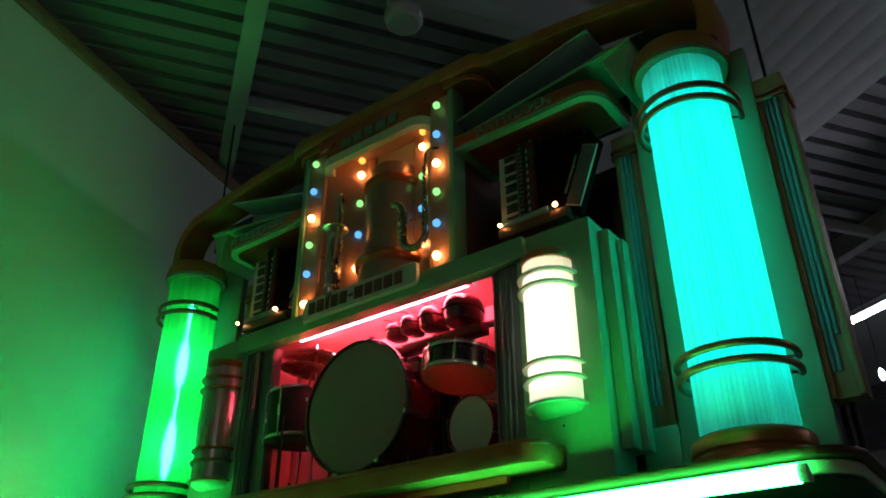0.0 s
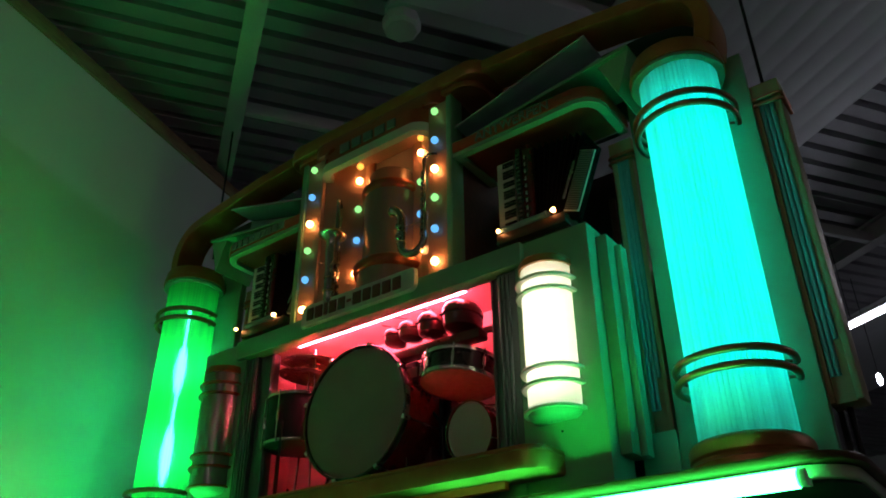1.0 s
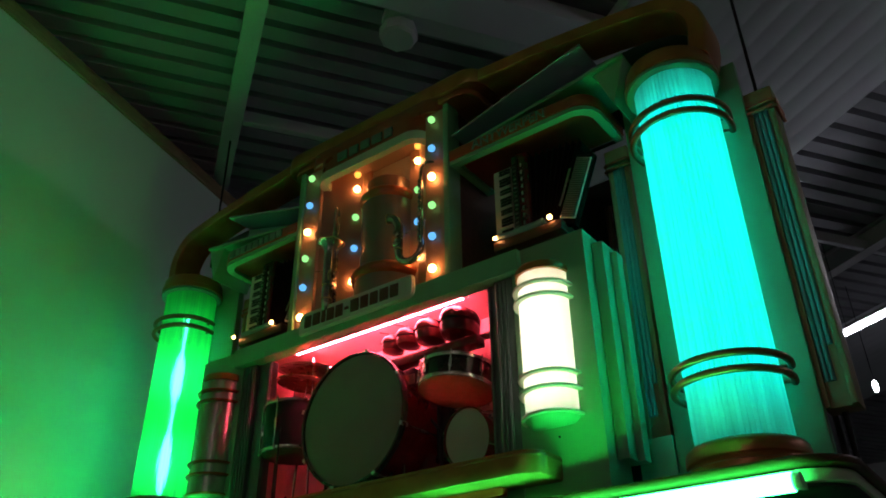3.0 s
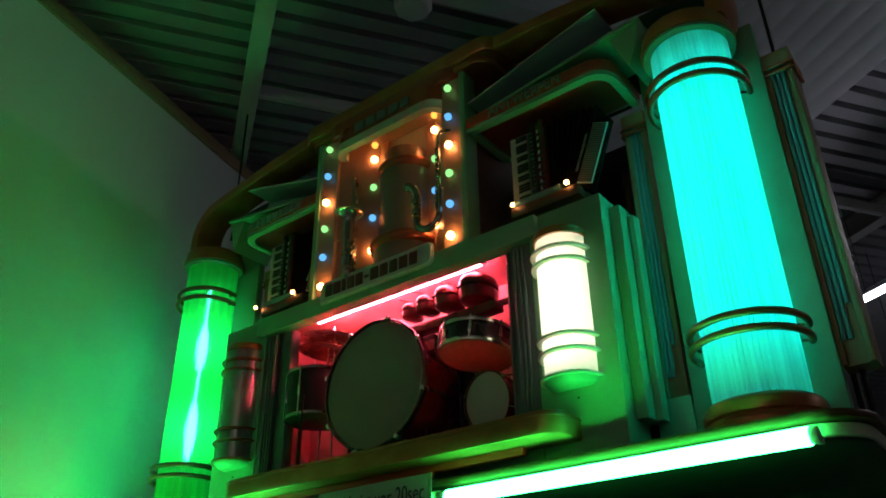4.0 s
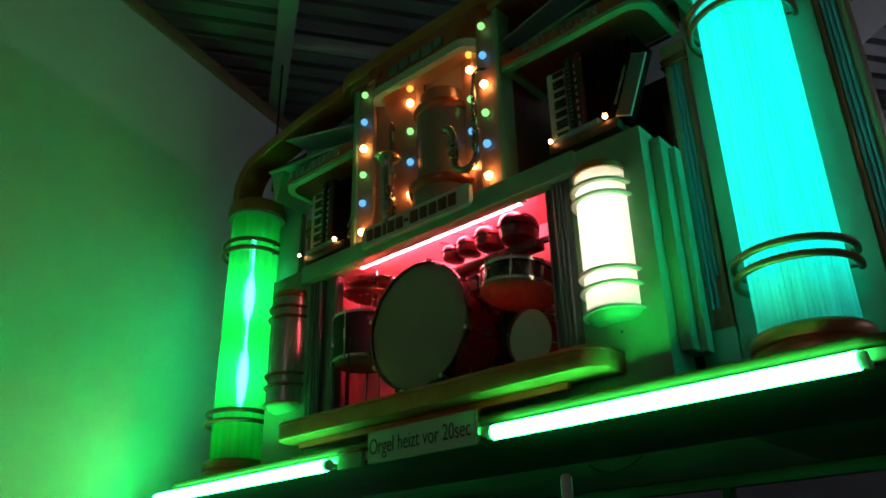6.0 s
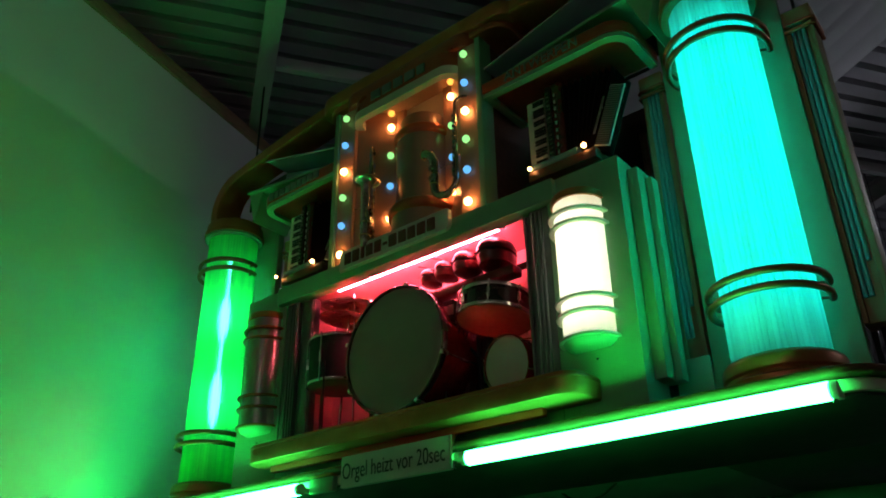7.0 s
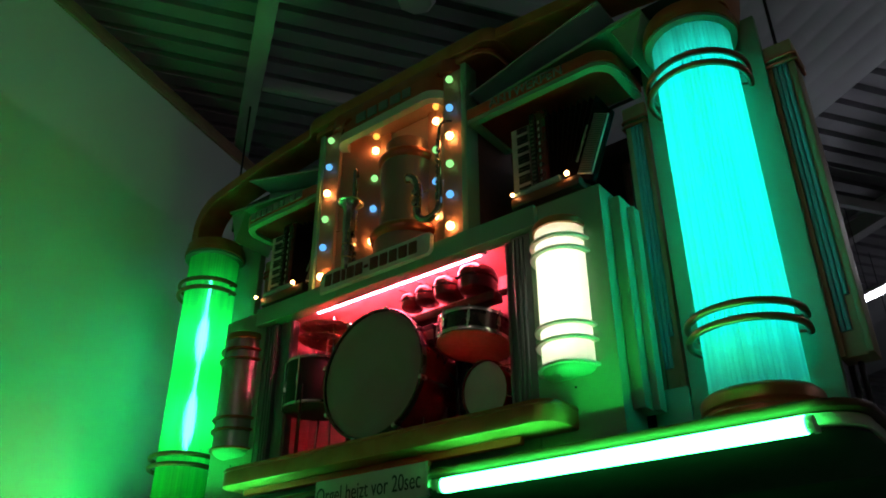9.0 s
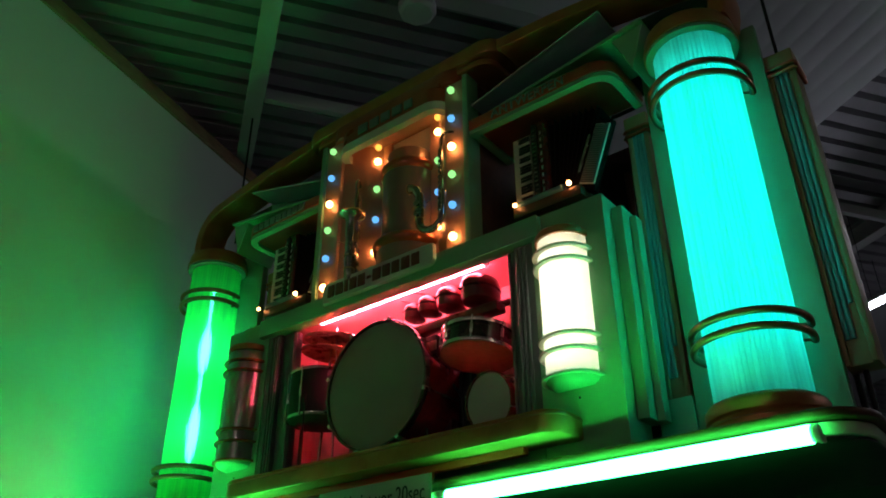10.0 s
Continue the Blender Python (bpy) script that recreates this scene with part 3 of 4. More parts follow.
# ---- big glowing columns ----
def light_column(x, shell_mat, tubes, label, groove):
    at = T((x, 0.14, STAGE))
    c = thing("light_column", label, "light column", at, "glowing columns of the organ")
    z = STAGE
    part("base", lathe([(0, 0.002), (0.222, 0.002), (0.222, 0.028), (0.208, 0.036), (0.205, 0.048), (0.213, 0.056), (0.213, 0.088), (0.208, 0.100), (0.196, 0.112), (0.176, 0.114), (0.176, 0.105), (0, 0.105)], 64), GOLD, c, "bronze painted round base")
    bm = bmesh.new()
    low, high = 2.298 - z, 3.97 - z
    outline = []
    flutes = 56
    for i in range(flutes):
        for f, r in ((0.0, groove), (0.14, (groove + 0.3456) / 3), (0.36, 0.1728), (0.64, 0.1728), (0.86, (groove + 0.3456) / 3)):
            a = 2 * math.pi * (i + f) / flutes
            outline.append((r * math.cos(a), r * math.sin(a)))
    rings = [[bm.verts.new((px, py, zz)) for px, py in outline] for zz in (low, high)]
    for i in range(len(outline)):
        j = (i + 1) % len(outline)
        bm.faces.new((rings[0][i], rings[0][j], rings[1][j], rings[1][i]))
    part("shade", bm, shell_mat, c, "ribbed translucent plastic cylinder")
    part("cap", lathe([(0, 3.955 - z), (0.165, 3.955 - z), (0.185, 3.965 - z), (0.212, 3.968 - z), (0.212, 3.995 - z), (0.203, 4.0 - z), (0.203, 4.045 - z), (0.195, 4.06 - z), (0, 4.06 - z)], 64), GOLD, c, "bronze painted cap")
    part("collar", lathe([(0.174, 3.945 - z), (0.205, 3.95 - z), (0.205, 3.965 - z), (0.174, 3.966 - z)], 64), MINT, c)
    for zz in (3.74, 3.677, 2.588, 2.527):
        part("ring", ring(0.213, 0.0145, zz - z, (-196, 18), 56), COPPER, c, "copper coloured ring")
        # small brackets that hold the ring
        part("bracket", rod([(0.165, 0.04, zz - z), (0.208, 0.062, zz - z)], 0.006, 6), COPPER, c)
    for (tx, ty, z0, z1, r, mat) in tubes:
        # left column's thick tubes are spindles, so their glow streaks fade at the ends
        part("tube", rod([(tx, ty, z0 - z + (z1 - z0) * f) for f in (0, 0.08, 0.25, 0.5, 0.75, 0.92, 1)], [r * k for k in ((1,) * 7 if x > 0 or r < 0.01 else (0.12, 0.45, 0.85, 1.1, 0.85, 0.45, 0.12))], 12), mat, c, "glowing lamp tube")
    if x < 0:
        c.scale = (0.95, 0.95, 1)
    return c


light_column(1.735, SHELL_CYAN, [(0.07, 0.0, 2.45, 3.82, 0.02, G_CYAN), (-0.06, 0.05, 2.45, 3.82, 0.02, G_CYAN), (-0.02, -0.07, 2.45, 3.82, 0.02, G_CYAN)],
             "tall column of ribbed plastic glowing turquoise, bronze base and copper rings", 0.1655)
# the slim third tube is added only to brighten the shade beyond the streaks
light_column(-1.718, SHELL_GREEN, [(0.02, -0.02, 2.64, 3.02, 0.027, G_LEFT), (0.02, -0.02, 3.20, 3.54, 0.027, G_LEFT), (0.02, -0.02, 2.64, 3.80, 0.0045, G_LEFT)],
             "tall column of ribbed plastic glowing green, bronze base and copper rings", 0.1713)


# ---- half-round lamps ----
def wall_lamp(x, mat, lit, label):
    c = thing("wall_lamp", label, "wall lamp", T((x, 0, 2.478)), "half-round lamps of the organ")
    half = (180, 360)
    part("shade", lathe([(0.114, 0.045), (0.114, 0.665)], 32, half), mat, c, "half-round translucent shade")
    bm = lathe([(0, 0.666), (0.123, 0.666), (0.123, 0.69), (0.115, 0.705), (0, 0.705)], 32, half)
    part("top_cap", bm, GOLD, c, "bronze top cap")
    part("bottom_cap", lathe([(0, 0.0), (0.085, 0.0), (0.103, 0.010), (0.116, 0.026), (0.120, 0.044), (0, 0.044)], 32, half), MINT, c)
    # when lit, rim and rings turn cream: lamplight put into their colour
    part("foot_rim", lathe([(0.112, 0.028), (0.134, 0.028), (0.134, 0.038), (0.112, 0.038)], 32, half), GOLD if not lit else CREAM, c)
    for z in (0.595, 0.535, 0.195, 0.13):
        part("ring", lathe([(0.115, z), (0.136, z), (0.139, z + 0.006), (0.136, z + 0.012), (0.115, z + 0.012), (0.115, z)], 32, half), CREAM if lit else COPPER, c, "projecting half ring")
    if lit:
        part("tube", rod([(0, -0.045, 0.07), (0, -0.045, 0.64)], 0.016, 10), G_LAMP, c, "glowing white tube")
    else:
        part("tube", rod([(0, -0.045, 0.07), (0, -0.045, 0.64)], 0.016, 10), SKIN_WHITE, c, "unlit white tube")
    return c


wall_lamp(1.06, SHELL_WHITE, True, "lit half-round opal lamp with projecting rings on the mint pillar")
wall_lamp(-1.06, SHELL_OFF, False, "unlit half-round smoky lamp with copper rings on the mint pillar")


# ---- tubes along the stage and over the drums ----
def tube_lamp(x0, x1, y, z, r, mat, label, back=0.085, name="tube_lamp"):
    c = thing(name, label, "tube lamp", T(((x0 + x1) / 2, y, z)))
    h = (x1 - x0) / 2
    part("tube", rod([(-h + 0.02, 0, 0), (h - 0.02, 0, 0)], r, 14), mat, c, "glowing tube")
    for s in (1, -1):
        part("end_cap", put(lathe([(0, -0.02), (r * 0.8, -0.02), (r * 0.9, 0.0), (r * 0.9, 0.015), (0, 0.015)], 14), T((s * (h - 0.008), 0, 0)) @ pose(0, 0, 0, 0, s * 90, 0)), SIGN, c)
        part("bracket", box(s * (h - 0.01) - 0.01, s * (h - 0.01) + 0.01, 0.0, back, -0.012, 0.012, 0.002), SIGN, c)
    return c


tube_lamp(0.513, 1.957, -0.164, 2.100, 0.030, G_NEON, "thick glowing green tube lamp along the stage front")
tube_lamp(-2.08, -0.487, -0.164, 2.100, 0.030, G_NEON, "thick glowing green tube lamp along the stage front")
tube_lamp(-0.585, 0.585, 0.09, 3.255, 0.0185, G_PINK, "slim glowing pink tube lamp over the drums", -0.043)


# ---- bulbs ----
def bulb(x, y, z, mat, label, r=0.021, way=(0, -1, 0)):
    c = thing("light_bulb", label, "light bulb", T((x, y, z)), "coloured bulbs of the organ")
    turn = Vector(way).to_track_quat("Z", "Y").to_matrix().to_4x4()
    bm = bmesh.new()
    bmesh.ops.create_uvsphere(bm, u_segments=16, v_segments=10, radius=r)
    part("globe", bm, mat, c, "glowing round glass")
    part("socket", put(lathe([(r * 0.45, -r * 1.5), (r * 0.6, -r * 1.5), (r * 0.6, -r * 0.75), (r * 0.45, -r * 0.75)], 12), turn), BRASS, c)
    return c


Zs = (4.335, 4.138, 3.951, 3.772, 3.585, 3.399)
for s in (1, -1):
    for z, mat, word in zip(Zs, (G_GREEN, G_BLUE, G_WARM, G_GREEN, G_BLUE, G_WARM), ("green", "blue", "warm white", "green", "blue", "warm white")):
        bulb(s * 0.4597, -0.012, z, mat, "round glowing %s bulb on the niche edge" % word)
    for z, mat, word in zip((4.253, 4.051, 3.838, 3.62), (G_WARM, G_GREEN, G_BLUE, G_WARM), ("warm white", "green", "blue", "warm white")):
        bulb(s * 0.235, 0.153, z, mat, "round glowing %s bulb inside the niche" % word)
    bulb(s * 0.235, 0.153, 4.36, G_AMBER, "amber bulb under the centre canopy", way=(0, 0, -1))
    bulb(0.806 if s > 0 else -1.072, 0.03, 3.463, G_WARM, "small warm bulb at the foot of the accordion", 0.010)
    bulb(1.105 if s > 0 else -0.745, 0.03, 3.468, G_WARM, "small warm bulb at the foot of the accordion", 0.012)


# ---- bronze posts with teal slats, and the rods that hold the organ ----
def slatted_post(x, y, z0, z1, width, label):
    c = thing("slatted_post", label, "post", T((x, y, z0)), "slatted posts of the organ")
    h, w = z1 - z0, width / 2
    part("core", box(-w, w, 0.0, 0.10, 0, h - 0.03, 0.004), OCHRE, c)
    for s in (1, -1):
        part("edge_strip", box(s * (w - 0.012) - 0.012, s * (w - 0.012) + 0.012, -0.022, 0.0, 0.0, h - 0.09, 0.004), OCHRE, c)
    for k in range(3):
        u = -0.026 + k * 0.021
        part("slat", rod([(u, -0.004, (0.10, 0.10, 0.24)[k]), (u, -0.004, h - 0.10)], 0.010, 10), TEAL, c, "half-round teal slat")
    part("cap", box(-w - 0.006, w + 0.006, -0.028, 0.115, h - 0.09, h, 0.006), OCHRE, c, "ochre cap")
    for z in (h - 0.085, h - 0.118):
        part("band", rod([(-w - 0.008, 0.112, z), (-w - 0.008, -0.025, z), (-w + 0.002, -0.034, z), (w - 0.002, -0.034, z), (w + 0.008, -0.025, z), (w + 0.008, 0.112, z)], 0.009, 8), COPPER, c, "dark copper band")
    return c


for s in (1, -1):
    slatted_post(s * 2.045, 0.355, 2.45, 3.93, 0.12, "ochre post with teal half-round slats at the organ's end")
    slatted_post(s * 1.345, 0.36, 2.46, 3.93, 0.11, "ochre post with teal half-round slats between pillar and column")
    solid("hanging_rod", rod([(2.035 if s > 0 else -1.975, 0.43, 3.92 if s > 0 else 4.42), (2.035 if s > 0 else -1.975, 0.43, 5.63 if s < 0 else 5.86)], 0.008, 8), ROD, "thin black threaded rod between organ post and roof", "rod")
    solid("support_rod", rod([(s * 2.035, 0.43, 2.19), (s * 2.035, 0.43, 2.455)], 0.011, 8), ROD, "thin black rod under the organ post", "rod")


# ---- drums ----
def drum(name, label, r, depth, shell, head, hoop, lugs, at, front_label="", hoop_h=0.016):
    """A drum along z: head at z = 0 looks along -z."""
    c = thing(name, label, "drum", at)
    part("shell", lathe([(r * 0.985, 0.012), (r * 0.985, depth - 0.012)], 64), shell, c)
    part("head", lathe([(0, -0.002), (r * 0.8, -0.002), (r * 0.97, 0.0), (r, 0.006), (r, 0.014), (r * 0.9, 0.016)], 64), head, c, front_label)
    part("head", lathe([(0, depth + 0.002), (r * 0.97, depth), (r, depth - 0.006), (r, depth - 0.014)], 64), head, c)
    for z in (0.008, depth - 0.008):
        part("hoop", lathe([(r * 1.005, z - hoop_h), (r * 1.035, z - hoop_h), (r * 1.045, z - hoop_h * 0.75), (r * 1.045, z + hoop_h * 0.9), (r * 1.005, z + hoop_h * 0.9), (r * 1.005, z - hoop_h)], 64), hoop, c, "hoop")
    for k in range(lugs):
        a = 2 * math.pi * (k + 0.35) / lugs
        x, y = math.cos(a), math.sin(a)
        bm = rod([(x * r * 1.06, y * r * 1.06, -0.006), (x * r * 1.06, y * r * 1.06, depth + 0.006)], 0.0035, 6)
        part("tension_rod", bm, CHROME, c)
        bm = put(box(-0.008, 0.014, -0.008, 0.008, depth * 0.5 - min(0.03, depth * 0.2), depth * 0.5 + min(0.03, depth * 0.2), 0.004), T((x * r, y * r, 0)) @ Matrix.Rotation(a, 4, "Z"))
        part("lug", bm, CHROME, c, "chrome lug")
    return c


FACE = pose(0, 0, 0, -90, 0, 0)     # lays a drum so that its head looks along -y
bass = drum("bass_drum", "large bass drum with a plain parchment head and red shell", 0.318, 0.34, RED_SHELL, SKIN, DARK_SHELL, 8,
            T((-0.028, -0.02, 2.738)) @ FACE, "plain grey parchment head")
for k in range(8):
    a = 2 * math.pi * (k + 0.35) / 8
    part("claw", put(box(-0.012, 0.012, -0.008, 0.01, -0.018, 0.03, 0.004), Matrix.Rotation(a, 4, "Z") @ T((0.334, 0, 0)) @ pose(0, 0, 0, 0, 0, 90)), CHROME, bass, "chrome claw")
for s in (1, -1):
    part("spur", put(rod([(s * 0.23, 0.24, 0.12), (s * 0.27, 0.352, 0.07)], 0.008, 8), Matrix.Identity(4)), CHROME, bass)
floor_tom = drum("tom_drum", "black tom drum with chrome hoops on three thin legs", 0.168, 0.262, ACC_BLACK, BLACK, SILVER, 6, T((-0.545, 0.105, 2.668)) @ pose(0, 0, 0, 0, 0, 20), "", 0.008)
for k in range(3):
    a = radians(30 + 120 * k)
    part("leg", rod([(0.172 * math.cos(a), 0.172 * math.sin(a), 0.1), (0.175 * math.cos(a), 0.172 * math.sin(a), -0.282)], 0.006, 8), ROD, floor_tom)
snare = drum("snare_drum", "snare drum with dark shell, chrome hoops and amber lower head", 0.180, 0.118, DARK_SHELL, SKIN_AMBER, CHROME, 8, T((0.488, 0.13, 2.793)) @ pose(0, 0, 0, -7, 3, 10), "amber lower head", 0.009)
part("stand", rod([(0, 0.12, -0.02), (0.02, 0.2, -0.2), (-0.03, 0.15, -0.42)], 0.009, 8), CHROME, snare)
part("stand_arm", rod([(-0.19, 0.02, 0.06), (-0.26, 0.1, 0.02), (0.02, 0.17, -0.3)], 0.008, 8), ROD, snare)
small = drum("small_drum", "small drum with a white head turned to the front", 0.133, 0.16, RED_SHELL, SKIN_WHITE, RED_SHELL, 6, T((0.580, 0.075, 2.545)) @ pose(0, 0, 0, -84, 0, -8), "white head")
part("foot", put(box(-0.03, 0.03, 0.10, 0.16, 0.02, 0.12, 0.004), Matrix.Identity(4)), DARK_SHELL, small)
part("leg", rod([(0, 0.1, 0.08), (0, 0.172, 0.09)], 0.008, 8), CHROME, small)


def cymbal(x, y, z, r, tilt, label):
    c = thing("cymbal", label, "cymbal", T((x, y, z)) @ pose(0, 0, 0, tilt, 6, 0))
    part("disc", lathe([(0, 0.032), (r * 0.12, 0.03), (r * 0.2, 0.012), (r * 0.6, 0.004), (r, -0.012), (r, -0.015), (r * 0.6, 0.001), (r * 0.2, 0.009), (0, 0.028)], 48), BRASS, c, "thin brass disc")
    part("wing_nut", lathe([(0, 0.03), (0.008, 0.03), (0.008, 0.06), (0, 0.065)], 10), CHROME, c)
    part("stand", rod([(0, 0, 0.03), (0.0, 0.02, -0.2), (0.02, 0.03, 2.39 - z)], 0.007, 8), CHROME, c)
    return c


cymbal(-0.56, 0.21, 3.195, 0.185, 4, "brass cymbal on a stand in the drum compartment")
cymbal(-0.59, 0.20, 3.115, 0.17, -2, "smaller brass cymbal on a stand under another cymbal")


def temple_block(x, z, r, label):
    c = thing("temple_block", label, "temple block", T((x, 0.16, z)), "temple blocks over the snare drum")
    bm = lathe([(0, -0.80 * r), (0.5 * r, -0.78 * r), (0.80 * r, -0.62 * r), (0.88 * r, -0.35 * r), (0.88 * r, -0.10 * r), (0.80 * r, -0.05 * r), (0.80 * r, 0.0), (0.90 * r, 0.04 * r), (0.92 * r, 0.22 * r), (0.80 * r, 0.56 * r), (0.5 * r, 0.78 * r), (0.15 * r, 0.86 * r), (0, 0.87 * r)], 36)
    put(bm, T((0.12 * r, 0.1 * r, 0)) @ Matrix.Diagonal((1.05, 1.35, 1, 1)))
    part("body", bm, BLOCK, c)
    part("slit", box(-0.5 * r, 0.7 * r, -1.02 * r, -0.7 * r, -0.05 * r, -0.004 * r, 0), EBONY, c, "dark slit")
    part("knob", lathe([(0, 0.78 * r), (0.12 * r, 0.8 * r), (0.16 * r, 1.0 * r), (0.1 * r, 1.14 * r), (0, 1.16 * r)], 14), BLOCK, c)
    part("beater", rod([(-0.1 * r, -0.3 * r, 1.05 * r), (-0.7 * r, -0.9 * r, 1.15 * r)], 0.004, 6), ROD, c)
    return c


for x, z, r in ((0.062, 3.150, 0.058), (0.165, 3.160, 0.064), (0.303, 3.155, 0.079), (0.478, 3.150, 0.098)):
    temple_block(x, z, r, "round dark red lacquered temple block with a slit")
rail = thing("block_rail", "black rail carrying the temple blocks", "rail", T((0.31, 0.2, 3.08)))
part("bar", box(-0.31, 0.40, -0.012, 0.012, -0.03, 0.0, 0.004), BLOCK, rail)
part("board", box(-0.25, 0.32, -0.10, -0.02, -0.085, -0.035, 0.01), BLOCK, rail)
part("bracket", rod([(0.38, 0.0, -0.015), (0.47, 0.1, -0.015)], 0.012, 8), ROD, rail)
part("upright", rod([(0.0, 0.01, -0.02), (0.0, 0.06, -0.72)], 0.01, 8), ROD, rail)
pedal = thing("drum_pedal", "small black beater mechanism on the compartment floor", "pedal", T((-0.64, 0.12, 2.386)))
part("plate", box(-0.07, 0.07, -0.05, 0.05, 0, 0.025, 0.004), ROD, pedal)
part("arm", rod([(0, 0, 0.02), (0.05, 0.0, 0.06), (0.02, 0.02, 0.09)], 0.008, 8), ROD, pedal)
mech = thing("wind_motor", "dark red beater motor standing at the compartment back", "beater motor", T((0.19, 0.30, 2.386)))
part("body", box(-0.10, 0.07, 0.02, 0.11, 0, 0.47, 0.006), RED_SHELL, mech)
part("bellows", box(-0.07, 0.05, -0.06, 0.018, 0.1, 0.42, 0.006), BLOCK, mech)
part("front_strip", box(-0.125, -0.105, -0.02, 0.03, 0, 0.46, 0.003), PINKWALL, mech, "pale pink strip")
part("valve_box", box(0.09, 0.17, -0.05, 0.06, 0.16, 0.40, 0.006), ACC_BLACK, mech, "black valve box")
clamp = thing("drum_clamp", "black metal clamp between the bass drum and snare drum", "clamp", T((0.24, 0.10, 2.90)))
part("block", box(-0.045, 0.045, -0.03, 0.03, -0.05, 0.05, 0.008), ROD, clamp)
part("jaw", box(-0.02, 0.05, -0.038, -0.031, -0.035, 0.015, 0.003), PEWTER, clamp, "worn grey jaw")
part("arm", rod([(0.04, 0, 0.03), (0.08, 0.01, 0.035), (0.10, 0.02, 0.03)], 0.009, 8), ROD, clamp)
part("foot_rod", rod([(0, 0.02, -0.05), (-0.01, 0.17, -0.10), (-0.01, 0.19, -0.512)], 0.009, 8), ROD, clamp)


# ---- accordions ----
def accordion(at, label):
    c = thing("accordion", label, "accordion", at, "accordions of the organ")
    # treble half with keyboard
    part("treble_body", slab(round_rect(0.11, 0.21, -0.03, 0.17, (0.02, 0.03, 0.02, 0.02)), 0, 0.49, 0.012), ACC_RED, c, "oxblood celluloid body")
    part("keyboard_bed", box(0.0, 0.109, -0.005, 0.05, 0.02, 0.445, 0.004), ACC_BLACK, c)
    n = 24
    step = 0.40 / n
    for k in range(n):
        z = 0.035 + k * step
        part("white_key", box(0.002, 0.100, -0.020, -0.006, z, z + step - 0.0018, 0), IVORY, c)
        if k % 7 not in (2, 6) and k < n - 1:
            part("black_key", box(0.038, 0.101, -0.029, -0.0205, z + step * 0.74, z + step * 1.26, 0), EBONY, c)
    part("grille", box(0.122, 0.150, -0.040, -0.030, 0.03, 0.47, 0.003), ACC_BLACK, c)
    for k in range(16):
        part("grille_bar", box(0.125, 0.147, -0.045, -0.0405, 0.045 + k * 0.025, 0.057 + k * 0.025, 0), SILVER, c)
    for k in range(9):
        part("register_switch", box(0.165, 0.177, -0.036, -0.0305, 0.06 + k * 0.042, 0.082 + k * 0.042, 0.002), CHROME, c)
    # bellows, opened like a fan towards the top
    folds = 9
    bm = bmesh.new()
    rows = []
    for k in range(folds * 2 + 1):
        f = k / (folds * 2)
        inset = 0.0 if k % 2 else 0.016
        tilt = radians(22) * f
        x0 = 0.20 + 0.135 * f
        quad = []
        for yy, zz in ((-0.02 + inset, 0.02 + inset), (0.16 - inset, 0.02 + inset), (0.16 - inset, 0.46 - inset), (-0.02 + inset, 0.46 - inset)):
            quad.append(bm.verts.new((x0 + zz * math.sin(tilt), yy, zz * math.cos(tilt))))
        rows.append(quad)
    for a, b in zip(rows, rows[1:]):
        for j in range(4):
            bm.faces.new((a[j], a[(j + 1) % 4], b[(j + 1) % 4], b[j]))
    part("bellows", bm, DULL, c, "black folded bellows")
    lean = T((0.335, 0, 0)) @ Matrix.Rotation(radians(22), 4, "Y")
    bass_half = part("bass_body", put(slab(round_rect(0.0, 0.098, -0.025, 0.012, (0.010, 0.012, 0.01, 0.01)), 0.0, 0.37, 0.006), lean), DULL, c, "black bass side")
    part("bass_frame", put(box(0.010, 0.092, -0.033, -0.0265, 0.03, 0.345, 0.003), lean), SIGN, bass_half, "pale framed grille")
    part("bass_grille", put(box(0.015, 0.087, -0.0375, -0.0335, 0.036, 0.339, 0), lean), INK, bass_half)
    for k in range(26):
        part("grille_slot", put(box(0.019, 0.083, -0.0405, -0.038, 0.040 + k * 0.0115, 0.0445 + k * 0.0115, 0), lean), LETTER, bass_half)
    part("air_strip", put(box(-0.018, -0.003, -0.032, -0.020, 0.09, 0.29, 0.003), lean), SILVER, bass_half)
    return c


SHELF = 3.505
for x in (0.778, -1.045):
    shelf = thing("accordion_shelf", "dark brown wooden shelf under the accordion", "shelf", T((x + 0.2, 0.08, 3.33)), "accordion shelves")
    part("board", box(-0.19, 0.18, -0.04, 0.20, 0.066, 0.120, 0.006), DARKWOOD, shelf)
    part("support", box(-0.16, 0.17, 0.0, 0.18, -0.004, 0.064, 0.004), BLACK, shelf)
    part("cradle", rod([(-0.18, -0.02, 0.14), (0.04, -0.02, 0.143), (0.08, -0.02, 0.146)], 0.019, 10), TEAL, shelf)
    part("clip", box(0.09, 0.105, -0.035, -0.01, 0.120, 0.15, 0.004), CHROME, shelf)
    accordion(T((x, 0.11, 3.452)), "oxblood piano accordion with open black bellows on its shelf")
solid("gallery_back", box(-1.42, -0.57, 0.56, 0.58, 3.325, 4.04, 0), BLACK, "black board behind the accordions", "back board", "structure")
solid("gallery_back_1", box(0.57, 1.30, 0.56, 0.58, 3.325, 3.93, 0), BLACK, "black board behind the accordions", "back board", "structure")
